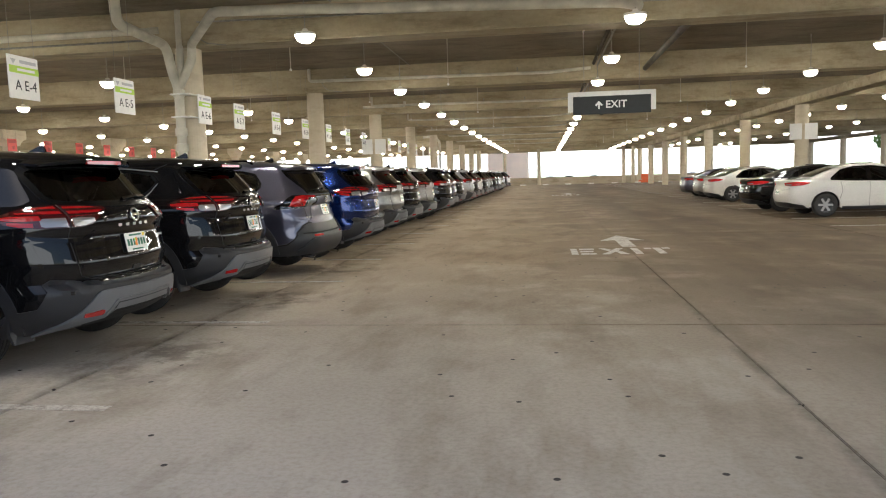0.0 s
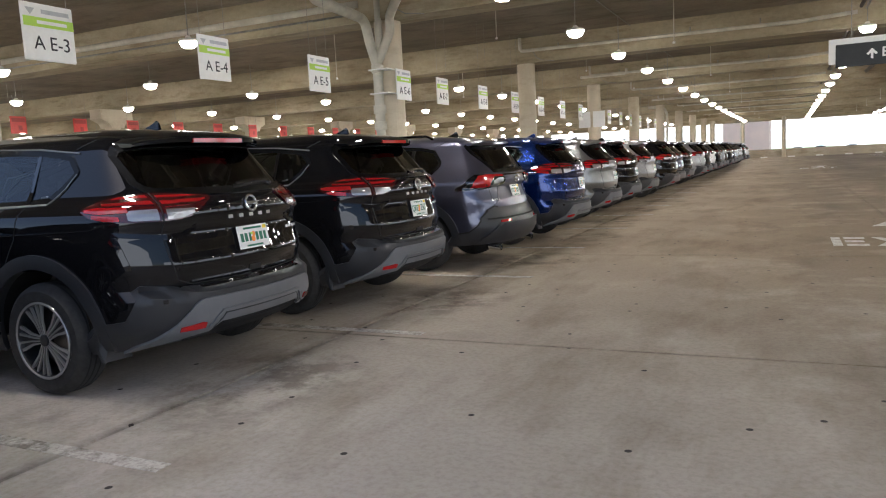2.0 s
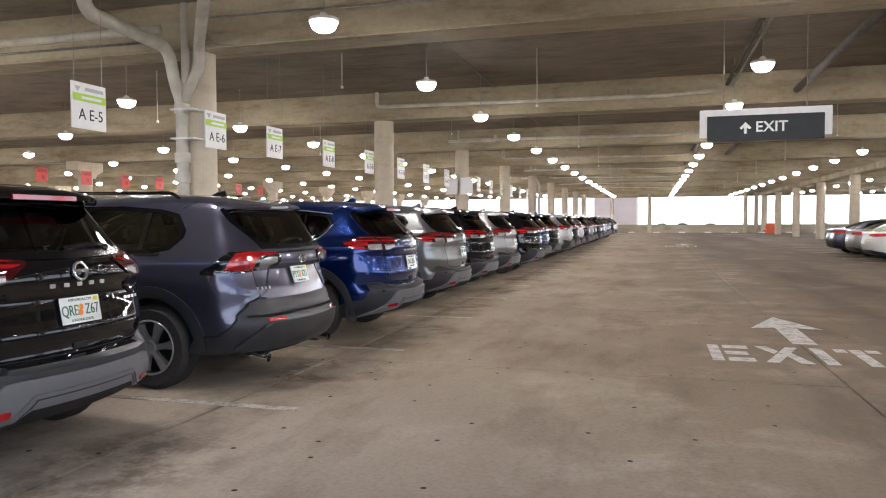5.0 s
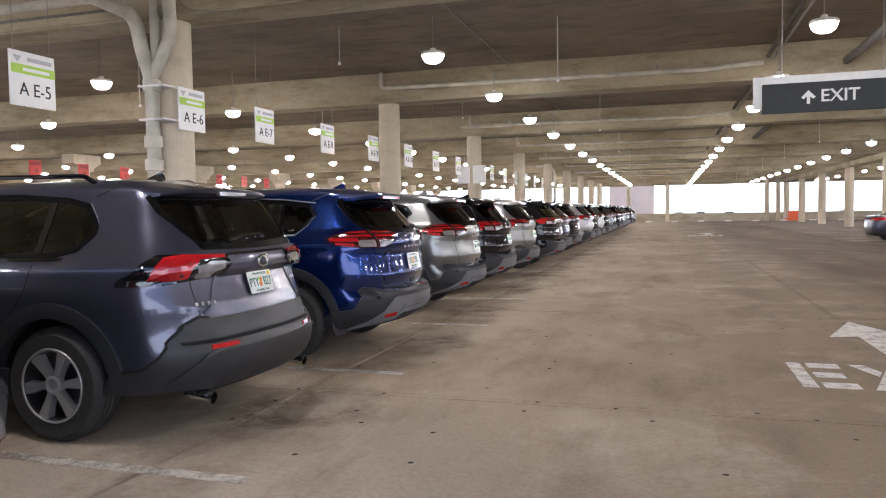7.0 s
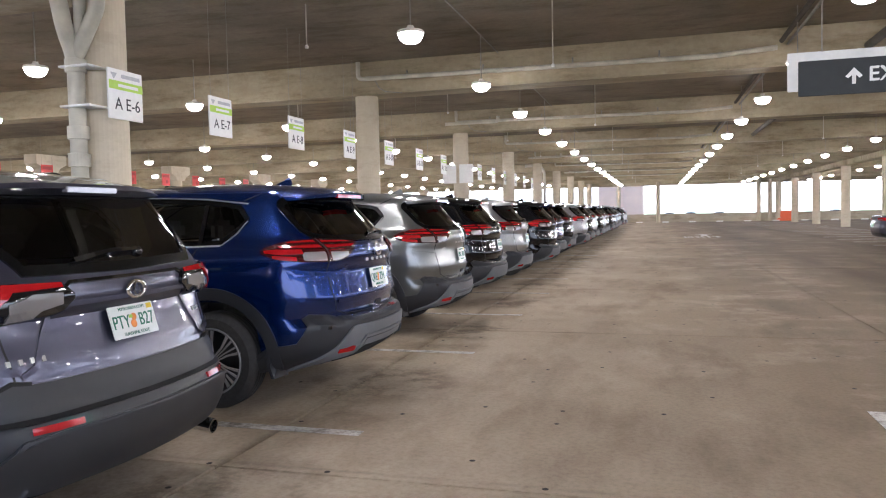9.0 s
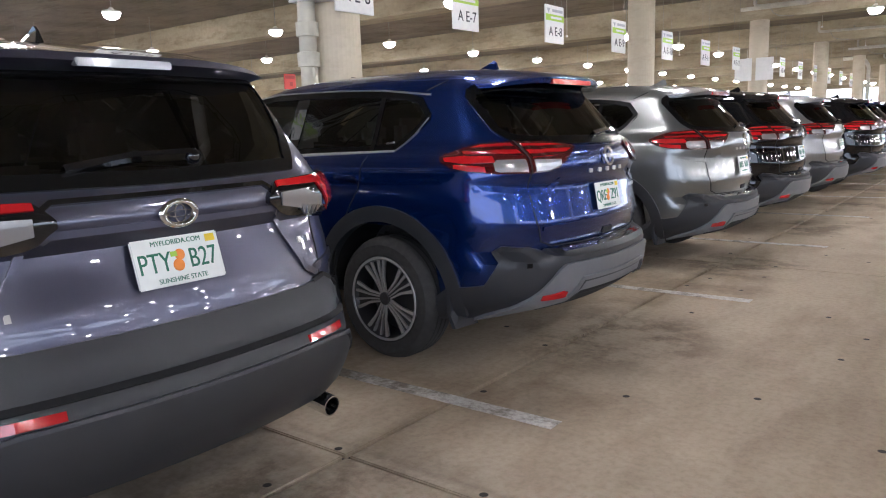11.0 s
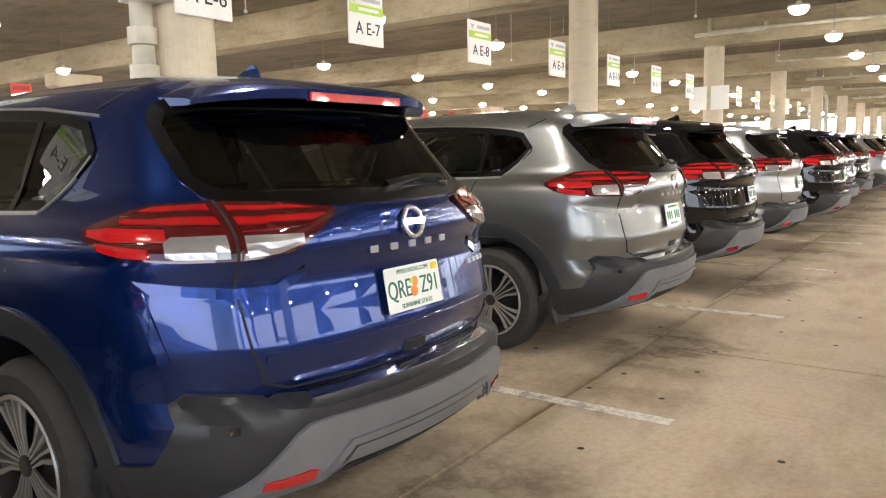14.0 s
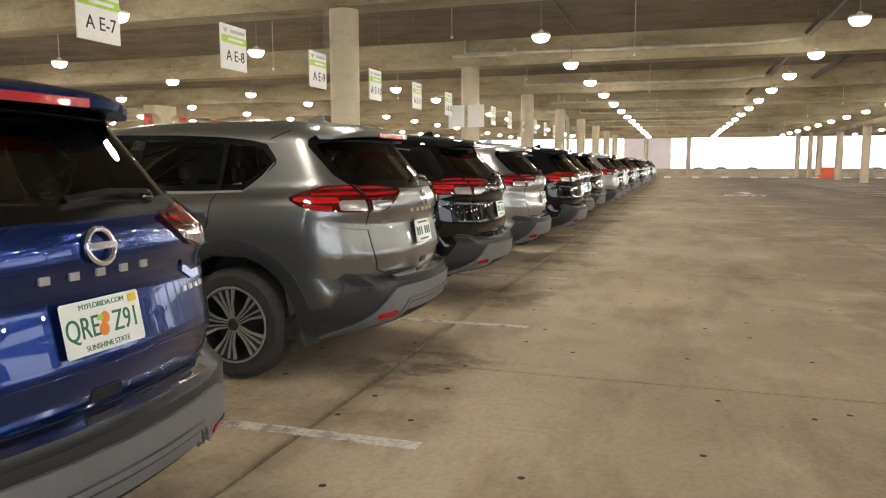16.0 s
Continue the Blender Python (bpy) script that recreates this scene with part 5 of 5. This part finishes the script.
    fin(car, 0.98, 1.68, M_GLOSSBLACK)
    wiper(sh, car, 0.30, -0.12, 1.235, 1.265)
    handles(sh, car, [(1.60, 1.0), (2.58, 0.985)], paint)
    mirror_pair(sh, car, 3.22, 1.11, paint)
    cabin(car, sh, 1.6)
    underbody(car, 0.5, 4.15)
    return car


# ---- the sedan ----
SH_C = Shape(
    rear=[(0.20, 0.30), (0.28, 0.10), (0.42, 0.02), (0.6, 0.0), (0.72, 0.03), (0.85, 0.06), (0.98, 0.03), (1.02, 0.08), (1.035, 0.35), (1.05, 0.62), (1.2, 0.98), (1.33, 1.35), (1.38, 1.6), (1.42, 1.95), (1.435, 2.2)],
    front=[(0.20, 4.40), (0.35, 4.58), (0.55, 4.62), (0.7, 4.58), (0.82, 4.35), (0.9, 3.9), (0.95, 3.6), (1.1, 3.25), (1.3, 2.85), (1.38, 2.65), (1.435, 2.4)],
    width=[(0.20, 0.83), (0.3, 0.87), (0.6, 0.89), (0.8, 0.888), (0.9, 0.87), (1.0, 0.82), (1.2, 0.70), (1.33, 0.62), (1.38, 0.55), (1.42, 0.42), (1.435, 0.2)],
    corner=[(0.2, 0.26), (1.0, 0.24), (1.1, 0.15), (1.435, 0.12)],
    bow=[(0.2, 0.12), (1.0, 0.10), (1.1, 0.05), (1.435, 0.04)],
    hubs=(0.98, 3.68), tyre=0.325, arch=0.375)


def sedan(colour):
    sh, paint = SH_C, PAINT[colour]
    car = thing("sedan", Matrix(), f"{colour} compact sedan parked in a stall", "car", "rental cars")
    dlo = [(1.12, 0.99, 1.03), (1.4, 0.975, 1.25), (1.75, 0.96, 1.33), (2.2, 0.95, 1.34), (2.6, 0.94, 1.29), (3.0, 0.935, 1.13), (3.3, 0.93, 0.95)]
    glass = [(-0.56, 1.07, 1.08), (-0.45, 1.06, 1.30), (0, 1.06, 1.32), (0.45, 1.06, 1.30), (0.56, 1.07, 1.08)]
    roof_rows = [1.335, 1.35, 1.365, 1.38, 1.393, 1.405, 1.415, 1.424, 1.43, 1.435]
    shell, screen = body_shell(sh, 0.24, 1.435, dlo, glass, (0.94, 1.33), roof_rows)
    shade(part("body", shell, paint, car), 28)
    shade(part("windscreen", screen, M_CLEARGLASS, car), 60)
    shade(part("rear_window", panel(sh, sh.wrap, glass, 0.004, 0.004, 8, 0.05), M_PRIVACY, car), 60)
    glazing(sh, car, [[(1.14, 0.995, 1.03), (1.4, 0.98, 1.245), (1.75, 0.965, 1.325), (2.05, 0.96, 1.33)], [(2.12, 0.955, 1.335), (2.2, 0.955, 1.335), (2.6, 0.945, 1.285), (3.0, 0.94, 1.125), (3.27, 0.935, 0.95)]],
            [(u, z) for u, z, _ in dlo] + [(u, z) for u, _, z in reversed(dlo)], 9.0)
    for s in (1, -1):
        mm = (lambda c: c) if s > 0 else mirror_cols
        part("pillar", panel(sh, sh.side(s), [(2.03, 0.95, 1.345), (2.14, 0.95, 1.345)], 0.005, 0.012, 4), M_GLOSSBLACK, car)
        lamp = part("tail_lamp", panel(sh, sh.wrap, mm([(0.42, 0.86, 0.93), (0.7, 0.835, 0.95), (1.0, 0.86, 0.955), (1.16, 0.91, 0.93)]), 0.012, 0.02, 4, 0.04), M_REDLENS, car, "red wraparound tail lamp")
        part("clear_lens", panel(sh, sh.wrap, mm([(0.5, 0.872, 0.90), (0.72, 0.86, 0.895)]), 0.017, 0.01, 2), M_CLEARLENS, lamp)
        part("head_lamp", panel(sh, sh.side(s), [(3.98, 0.64, 0.70), (4.25, 0.62, 0.72)], 0.012, 0.02, 3), M_CLEARLENS, car)
        for h in sh.hubs:
            arch_trim(sh, s, h, 0.36, 0.39, 0.006, paint, car, 0.26)
            wheel(car, h, s * 0.885, sh.tyre, "six", 0.2, False)
        part("sill_cladding", panel(sh, sh.side(s), [(1.4, 0.2, 0.28), (3.3, 0.2, 0.28)], 0.01, 0.03, 2, 0.3), M_CLAD, car)
    part("bumper", panel(sh, sh.wrap, full([(0, 0.24, 0.40), (0.6, 0.24, 0.40), (0.95, 0.24, 0.33)]), 0.012, 0.03, 4), M_CLAD, car)
    part("grille", bm_box(4.50, 4.64, -0.55, 0.55, 0.36, 0.60, 0.03), M_GLOSSBLACK, car)
    seams(sh, car, [[(1.35, 0.96), (1.4, 0.7), (1.32, 0.42)], [(2.08, 0.95), (2.08, 0.28)], [(3.15, 0.92), (3.12, 0.6), (3.2, 0.28)]], [[(0.70, 0.95), (0.66, 0.75), (0.0, 0.72)]])
    number_plate(car, (sh.row(0.60)[0] - 0.012, 0.60), (sh.row(0.75)[0] - 0.012, 0.75), None, "TX")
    handles(sh, car, [(1.62, 0.86), (2.55, 0.85)], paint)
    mirror_pair(sh, car, 3.08, 0.93, paint)
    cabin_parts = bm_box(1.2, 3.6, -0.65, 0.65, 0.36, 0.5, 0.05)
    part("cabin_floor", cabin_parts, M_CABIN, car)
    for v in (-0.35, 0.35):
        for u, nm in ((2.15, "front_seat"), (1.35, "rear_seat")):
            bm = bm_box(u, u + 0.15, v - 0.24, v + 0.24, 0.5, 1.0, 0.06)
            bm_box(u - 0.02, u + 0.07, v - 0.12, v + 0.12, 1.02, 1.17, 0.04, bm)
            shade(part(nm, bm, M_SEAT, car), 60)
    underbody(car, 0.4, 4.2)
    return car


# ---- the rows of cars ----
def repaint(car, colour, new_label):
    for o in car.children_recursive:
        if o.type == "MESH" and o.material_slots and o.material_slots[0].material in PAINT.values():
            o.material_slots[0].link = "OBJECT"
            o.material_slots[0].material = PAINT[colour]
    car["label"] = new_label


def label_a(c):
    return f"{c} compact crossover with grey cladding, parked nose-in"


def plate_a(car, text, tag="FL"):
    r0, r1 = SH_A.row(0.85)[0], SH_A.row(0.99)[0]
    number_plate(car, (r0 - 0.012, 0.847), (r1 - 0.012, 0.994), text, tag)


ROW = [  # y of the middle, x of the tail, colour, plate
    (10.65, -2.50, "blue", "QRE Z91"), (2.83, -2.735, "black", None), (5.30, -2.735, "black", "QRE Z67"), (13.83, -2.63, "grey", None)]
near = None
for y, x, col, text in ROW:
    m = pose(x, y, 0, 0, 0, 180)
    if near is None:
        c = near = crossover_a(col)
        c.matrix_world = m
    else:
        c = copy_thing(near, m)
        repaint(c, col, label_a(col))
        for o in [o for o in c.children if o.name.startswith("number_plate")]:
            for q in list(o.children):
                bpy.data.objects.remove(q)
            bpy.data.objects.remove(o)
    plate_a(c, text, "TX" if col == "grey" else "FL")
rav = crossover_b("graphite", "PTY B27")
rav.matrix_world = pose(-2.64, 7.955, 0, 0, 0, 180)
COLOURS = ["black", "silver", "black", "blue", "black", "silver", "black", "white", "black", "grey", "black", "black", "blue", "silver", "black", "black", "grey", "black", "white"]
plain = None
rnd = random.Random(4)
for k, col in enumerate(COLOURS):
    y = 16.60 + LP * k
    m = pose(-2.62 + rnd.uniform(-0.14, 0.1), y + rnd.uniform(-0.1, 0.1), 0, 0, 0, 180 + rnd.uniform(-0.8, 0.8))
    if plain is None:
        c = plain = crossover_a(col, False)
        c.matrix_world = m
        plate_a(c, None, "TX")
    else:
        c = copy_thing(plain, m)
        repaint(c, col, label_a(col))
c = copy_thing(plain, pose(-2.7, 0.02, 0, 0, 0, 180))
repaint(c, "black", label_a("black"))

white_sedan = sedan("white")
white_sedan.matrix_world = pose(7.03, 18.98, 0, 0, 0, 0)
for x, y, col in ((7.25, 29.7, "white"), (7.35, 32.4, "silver"), (7.4, 35.9, "graphite")):
    c = copy_thing(white_sedan, pose(x, y, 0))
    repaint(c, col, f"{col} compact sedan parked in a stall")
c = copy_thing(white_sedan, pose(6.8, 21.85, 0))
repaint(c, "black", "black compact sedan parked in a stall")
# the row nose to nose with the first one
for y, col, suv in ((10.9, "white", 0), (8.1, "white", 1), (5.4, "black", 1), (13.6, "silver", 0), (16.4, "black", 1), (19.1, "white", 0), (24.6, "black", 1), (27.4, "grey", 1)):
    c = copy_thing(plain if suv else white_sedan, pose(-12.75, y, 0, 0, 0, 0))
    repaint(c, col, label_a(col) if suv else f"{col} compact sedan parked in a stall")
# the row across the next aisle
for k in range(1, 20):
    col = rnd.choice(["white", "black", "silver", "grey", "white", "black"])
    suv = rnd.random() < 0.6
    c = copy_thing(plain if suv else white_sedan, pose(-26.2 + rnd.uniform(0, 0.3), 4.0 + LP * k, 0, 0, 0, 0))
    repaint(c, col, label_a(col) if suv else f"{col} compact sedan parked in a stall")


for k in range(13):
    col = rnd.choice(["white", "black", "silver", "white", "grey", "white"])
    c = copy_thing(white_sedan if k % 3 else plain, pose(-33.0 - 0.2 * (k % 2), 8.0 + LP * k, 0, 0, 0, 0))
    repaint(c, col, f"{col} compact sedan parked in a stall" if k % 3 else label_a(col))


# ---- hanging signs ----
def stall_sign(text, x, y, z=2.80, w=0.68, h=0.64, on_column=False):
    ob = thing("stall_sign", pose(x, y, z + h / 2), "white hanging stall sign with a green band and black characters", "sign", "stall signs")
    part("panel", bm_box(-0.012, 0.012, -w / 2, w / 2, -h / 2, h / 2, 0.006), M_WHITE, ob)
    for s in (1, -1):
        part("green_band", bm_box(*sorted((s * 0.012, s * 0.0155)), -w / 2 + 0.02, w / 2 - 0.003, 0.06, 0.17), M_GREEN, ob, "lime green band")
        bm = bm_box(*sorted((s * 0.0155, s * 0.0175)), -w * 0.22, w * 0.36, 0.095, 0.135)
        part("small_print", bm, M_WHITE, ob)
        bm = bm_box(*sorted((s * 0.012, s * 0.0155)), -w * 0.12, w * 0.42, 0.215, 0.265)
        part("small_print", bm, M_GREY, ob)
        bm = bmesh.new()
        y0 = -s * w * 0.33
        tri = [(-0.06, 0.27), (0.06, 0.27), (0.0, 0.19)]
        a = [bm.verts.new((s * 0.0155, y0 + p, q)) for p, q in tri]
        b_ = [bm.verts.new((s * 0.012, y0 + p, q)) for p, q in tri]
        bm.faces.new(a)
        for k in range(3):
            bm.faces.new((a[k], a[(k + 1) % 3], b_[(k + 1) % 3], b_[k]))
        part("logo_mark", bm, M_GREY, ob)
        m = pose(s * 0.0135, 0.03 * s, -0.13) @ pose(0, 0, 0, 90, 0, 90 if s > 0 else -90)
        text_mesh(text, 0.225, 0.002, M_BLACK, ob, m, "lettering", squeeze=0.95)
    if not on_column:
        for dy in (-w * 0.4, w * 0.4):
            part("hanger", bm_tube([(0, dy, h / 2 - 0.01), (0, dy, DECK_Z - z - h / 2)], 0.004, 6), M_STEEL, ob)
    return ob


for n in range(2, 21):
    y = 8.0 - LP * (4 - n) - 0.04
    if n == 6:
        stall_sign("A E-6", -7.145, 13.32, 2.74, 0.66, 0.65, True)
        continue
    if n < 6:
        y = 7.88 + 2.80 * (n - 4)
    else:
        y = 16.12 + 2.75 * (n - 7)
    stall_sign(f"A E-{n}", -7.52, y, 2.78 + (0.03 if n > 6 else 0), 0.68, 0.66)


def red_sign(x, y, z):
    ob = thing("row_sign", pose(x, y, z), "red hanging row sign with dark unreadable print", "sign", "row signs")
    part("panel", bm_box(-0.012, 0.012, -0.33, 0.33, -0.33, 0.33, 0.006), M_RED_SIGN, ob)
    bm = bm_box(0.012, 0.016, -0.27, 0.27, 0.12, 0.26)
    bm_box(0.012, 0.016, -0.02, 0.14, -0.2, -0.02, 0, bm)
    part("small_print", bm, M_PRINTRED, ob)
    for dy in (-0.3, 0.3):
        part("hanger", bm_tube([(0, dy, 0.35), (0, dy, DECK_Z - z)], 0.004, 6), M_STEEL, ob)


for k in range(16):
    red_sign(-26.3, 17.85 + LP * (k - 4), 3.62)


# ---- exit sign ----
ex_sign = thing("exit_sign", pose(2.095, 14.62, 2.95), "dark hanging exit sign with an up arrow and white letters", "sign")
part("back_panel", bm_box(-0.99, 0.99, 0.012, 0.03, -0.18, 0.275, 0.006), M_WHITE, ex_sign, "white backing panel")
part("front_panel", bm_box(-0.875, 0.875, -0.02, 0.008, -0.245, 0.165, 0.006), M_CHARCOAL, ex_sign)
text_mesh("EXIT", 0.235, 0.002, M_WHITE, ex_sign, pose(0.10, -0.0225, -0.035, 90, 0, 0))
for k in (0.004, -0.004):
    text_mesh("EXIT", 0.235, 0.002, M_WHITE, ex_sign, pose(0.10 + k, -0.0223, -0.035 + k, 90, 0, 0))
bm = bmesh.new()
pts = [(-0.02, -0.10), (0.02, -0.10), (0.02, 0.0), (0.06, -0.035), (0.09, -0.01), (0.0, 0.085), (-0.09, -0.01), (-0.06, -0.035), (-0.02, 0.0)]
a = [bm.verts.new((x - 0.29, -0.025, z - 0.03)) for x, z in pts]
b_ = [bm.verts.new((x - 0.29, -0.019, z - 0.03)) for x, z in pts]
bm.faces.new(a)
for k in range(len(pts)):
    bm.faces.new((a[k], a[(k + 1) % 9], b_[(k + 1) % 9], b_[k]))
part("arrow_mark", bm, M_WHITE, ex_sign)
for x in (-0.62, 0.62):
    part("hanger", bm_tube([(x, 0.02, 0.26), (x, 0.02, DECK_Z - 2.95)], 0.008, 8), M_STEEL, ex_sign)


# ---- pipes and conduits ----
def pipe(label, pts, r, mat=None, name="pipe"):
    ob = new(name, to_mesh(name, bm_tube(pts, r, 16), mat or M_PIPE, True))
    return tagged(ob, label, "pipe")


PX, PY = -7.52, 12.88
drain = thing("drain_pipe", Matrix(), "cream-painted drain pipe with two branches beside a column", "pipe")
part("riser", bm_tube([(PX, PY, 0.0), (PX, PY, 3.50), (PX - 0.10, PY - 0.05, 3.85), (PX - 0.20, PY - 0.08, 4.45), (PX - 0.10, 10.75, 4.52), (PX - 0.10, 10.70, DECK_Z)], 0.105, 16), M_PIPE, drain, smooth=True)
part("branch", bm_tube([(PX, PY, 3.50), (PX + 0.14, PY + 0.04, 3.80), (PX + 0.34, PY + 0.05, 4.15), (PX + 0.36, PY, 4.45), (-5.70, 10.90, 4.66), (1.9, 10.90, 4.38), (2.3, 11.2, 4.36)], 0.095, 16), M_PIPE, drain, smooth=True)
part("vent", bm_tube([(PX + 0.06, PY + 0.04, 3.8), (PX + 0.06, PY + 0.04, DECK_Z)], 0.075, 14), M_PIPE, drain, smooth=True)
for z, r in ((2.2, 0.135), (2.55, 0.135), (3.4, 0.13)):
    part("socket", bm_lathe([(0.1, z - 0.09), (r, z - 0.08), (r, z + 0.08), (0.1, z + 0.09)], 20, None, Matrix.Translation((PX, PY, 0))), M_PIPE, drain)
for z in (2.88, 3.38):
    part("bracket", bm_box(PX - 0.16, PX + 0.30, PY - 0.13, PY + 0.30, z - 0.014, z + 0.014, 0.005), M_WHITE, drain, "white pipe strap")
pipe("cream-painted pipe along a beam", [(-26, PY, 4.80), (-9.0, PY, 4.80), (PX - 0.4, PY, 4.80)], 0.075)
pipe("thin grey conduit along a beam", [(-26, PY, 4.60), (-8.0, PY, 4.60)], 0.022, M_STEEL)
pipe("thin grey conduit along a beam", [(-7.0, PY, 4.93), (11, PY, 4.70)], 0.02, M_STEEL)
for k in range(1, 8):
    yb = COL0 + PITCH * k - 0.47
    pipe("grey-green pipe along a beam", [(-7.48, yb, DECK_Z), (-7.48, yb, 4.80), (0.75, yb, 4.72), (2.1, yb + 0.0, 4.80)], 0.055)
    for x in (-6.2, -4.3, -2.2, -0.3):
        pipe("steel pipe hanger strap", [(x, yb, 4.74), (x, yb, 4.93)], 0.018, M_STEEL, "pipe_hanger")
    if k % 2 == 0:
        pipe("cream-painted pipe dropping beside a column", [(-7.9, yb, 4.75), (-6.4, yb, 4.75), (-5.9, yb, 4.75), (-5.9, yb, 4.95)], 0.06)
pipe("dark conduit run under the deck", [(2.2, -0.4, 4.95), (2.2, 86, 4.95)], 0.05, M_PIPE_DARK)
pipe("grey conduit run under the deck", [(2.32, -0.4, 4.88), (2.32, 86, 4.88)], 0.028, M_STEEL)
pipe("thick dark pipe under the deck", [(3.85, 14.0, 4.72), (3.85, 22.4, 4.72)], 0.085, M_PIPE_DARK)
pipe("thick dark pipe under the deck", [(3.85, 32.4, 4.72), (3.85, 41.0, 4.72)], 0.085, M_PIPE_DARK)
pipe("thin conduit under the deck", [(-3.95, -0.4, DECK_Z - 0.03), (-3.95, 86, DECK_Z - 0.03)], 0.015, M_STEEL)
for k in range(-1, 5):
    yb = COL0 + PITCH * k - 0.43
    pipe("thin loose cable hanging from a beam", [(-7.05, yb, 4.75), (-6.95, yb, 4.56), (-6.78, yb, 4.46), (-6.35, yb, 4.40)], 0.012, M_STEEL, "cable")
pipe("drain pipe beside a column", [(-7.0, 50.7, 0), (-7.0, 50.7, 3.9), (-7.3, 50.7, 4.3), (-8.2, 50.7, 4.3)], 0.09)


def dropper(x, y, z):
    ob = thing("sprinkler", pose(x, y, z), "thin hanging sprinkler pipe with a white head", "sprinkler", "sprinklers")
    part("stem", bm_tube([(0, 0, 0.03), (0, 0, DECK_Z - z)], 0.012, 8), M_PIPE, ob)
    part("head", bm_lathe([(0, -0.02), (0.03, -0.015), (0.035, 0.02), (0.012, 0.05)], 12), M_WHITE, ob)


for k in range(0, 7):
    dropper(-2.1, 18.0 + PITCH * k, 3.95)
    dropper(-6.4, 17.2 + PITCH * k, 4.45)
    dropper(5.8, 17.6 + PITCH * k, 4.0)
    dropper(-11.6, 17.6 + PITCH * k, 3.95)

# ---- boxes on columns, barrier, outside ----
for x, y in ((11.9, 32.0), (-7.45, COL0 + 2 * PITCH)):
    ob = thing("column_sign", pose(x, y, 2.9), "pair of blank pale panels strapped to a column", "panel", "column panels")
    part("panel", bm_box(-0.62, -0.10, -0.36, -0.33, -0.35, 0.35, 0.01), M_WHITE, ob)
    part("panel", bm_box(0.02, 0.55, -0.36, -0.33, -0.35, 0.35, 0.01), M_WHITE, ob)
bar = thing("traffic_barrier", pose(12.6, 88.0, 0), "orange plastic traffic barrier at the parapet", "barrier")
part("base", bm_box(-0.9, 0.9, -0.3, 0.3, 0, 0.3, 0.08), M_ORANGE, bar)
part("top", bm_box(-0.8, 0.8, -0.16, 0.16, 0.28, 1.05, 0.08), M_ORANGE, bar)
for k in range(18):
    ob = new("wheel_stop", to_mesh("wheel_stop", bm_box(-24 + k * 2.74 - 0.35, -24 + k * 2.74 + 0.35, 87.6, 87.8, 0, 0.12, 0.03), M_WHITE))
    tagged(ob, "white concrete wheel stop before the parapet", "wheel stop", "wheel stops")


def tree(x, y, h, seed):
    r = random.Random(seed)
    ob = thing("tree", pose(x, y, -0.45), "green leafy tree beyond the parapet", "tree", "trees outside")
    part("trunk", bm_tube([(0, 0, 0), (r.uniform(-0.3, 0.3), 0.2, h * 0.4), (0.2, 0, h * 0.7)], 0.18, 8), M_PIPE_DARK, ob)
    bm = bmesh.new()
    for _ in range(900):
        th, ph = r.uniform(0, 6.283), r.uniform(-0.6, 1.5)
        rad = h * 0.33 * r.uniform(0.5, 1.1)
        c = Vector((rad * math.cos(th) * math.cos(ph), rad * math.sin(th) * math.cos(ph), h * 0.62 + rad * math.sin(ph) * 0.9))
        e = Euler((r.uniform(0, 6), r.uniform(0, 6), r.uniform(0, 6))).to_matrix()
        s = r.uniform(0.25, 0.5)
        bm.faces.new([bm.verts.new(c + e @ Vector(p) * s) for p in ((-1, -0.5, 0), (1, -0.5, 0.1), (0.8, 0.6, 0), (-0.8, 0.6, -0.1))])
    part("crown", bm, M_LEAF, ob)


for k in range(10):
    tree(41 + 2.6 * k + rnd.uniform(-2, 2), 74 + k * 7 + rnd.uniform(-3, 3), rnd.uniform(8, 12), 40 + k)
for x in (-4.3, -0.1, 10.1, 11.2):
    column(x, 88.9, 0.22)
for x, y, col in ((1.5, 112, "white"), (4.4, 113, "black"), (8.2, 112, "silver"), (24, 118, "white"), (46, 60, "white"), (46, 66, "black")):
    c = copy_thing(white_sedan, pose(x, y, -0.45, 0, 0, 90))
    repaint(c, col, f"{col} compact sedan parked outside the garage")
house = thing("building", pose(-14, 118, -0.45), "peach stucco building outside the garage", "building")
part("wall", bm_box(5.4, 11.8, 0, 12, 0, 9), M_STUCCO, house)
part("roof", bm_box(5.0, 12.2, -0.4, 12.4, 9, 9.5, 0.05), M_WALL, house)
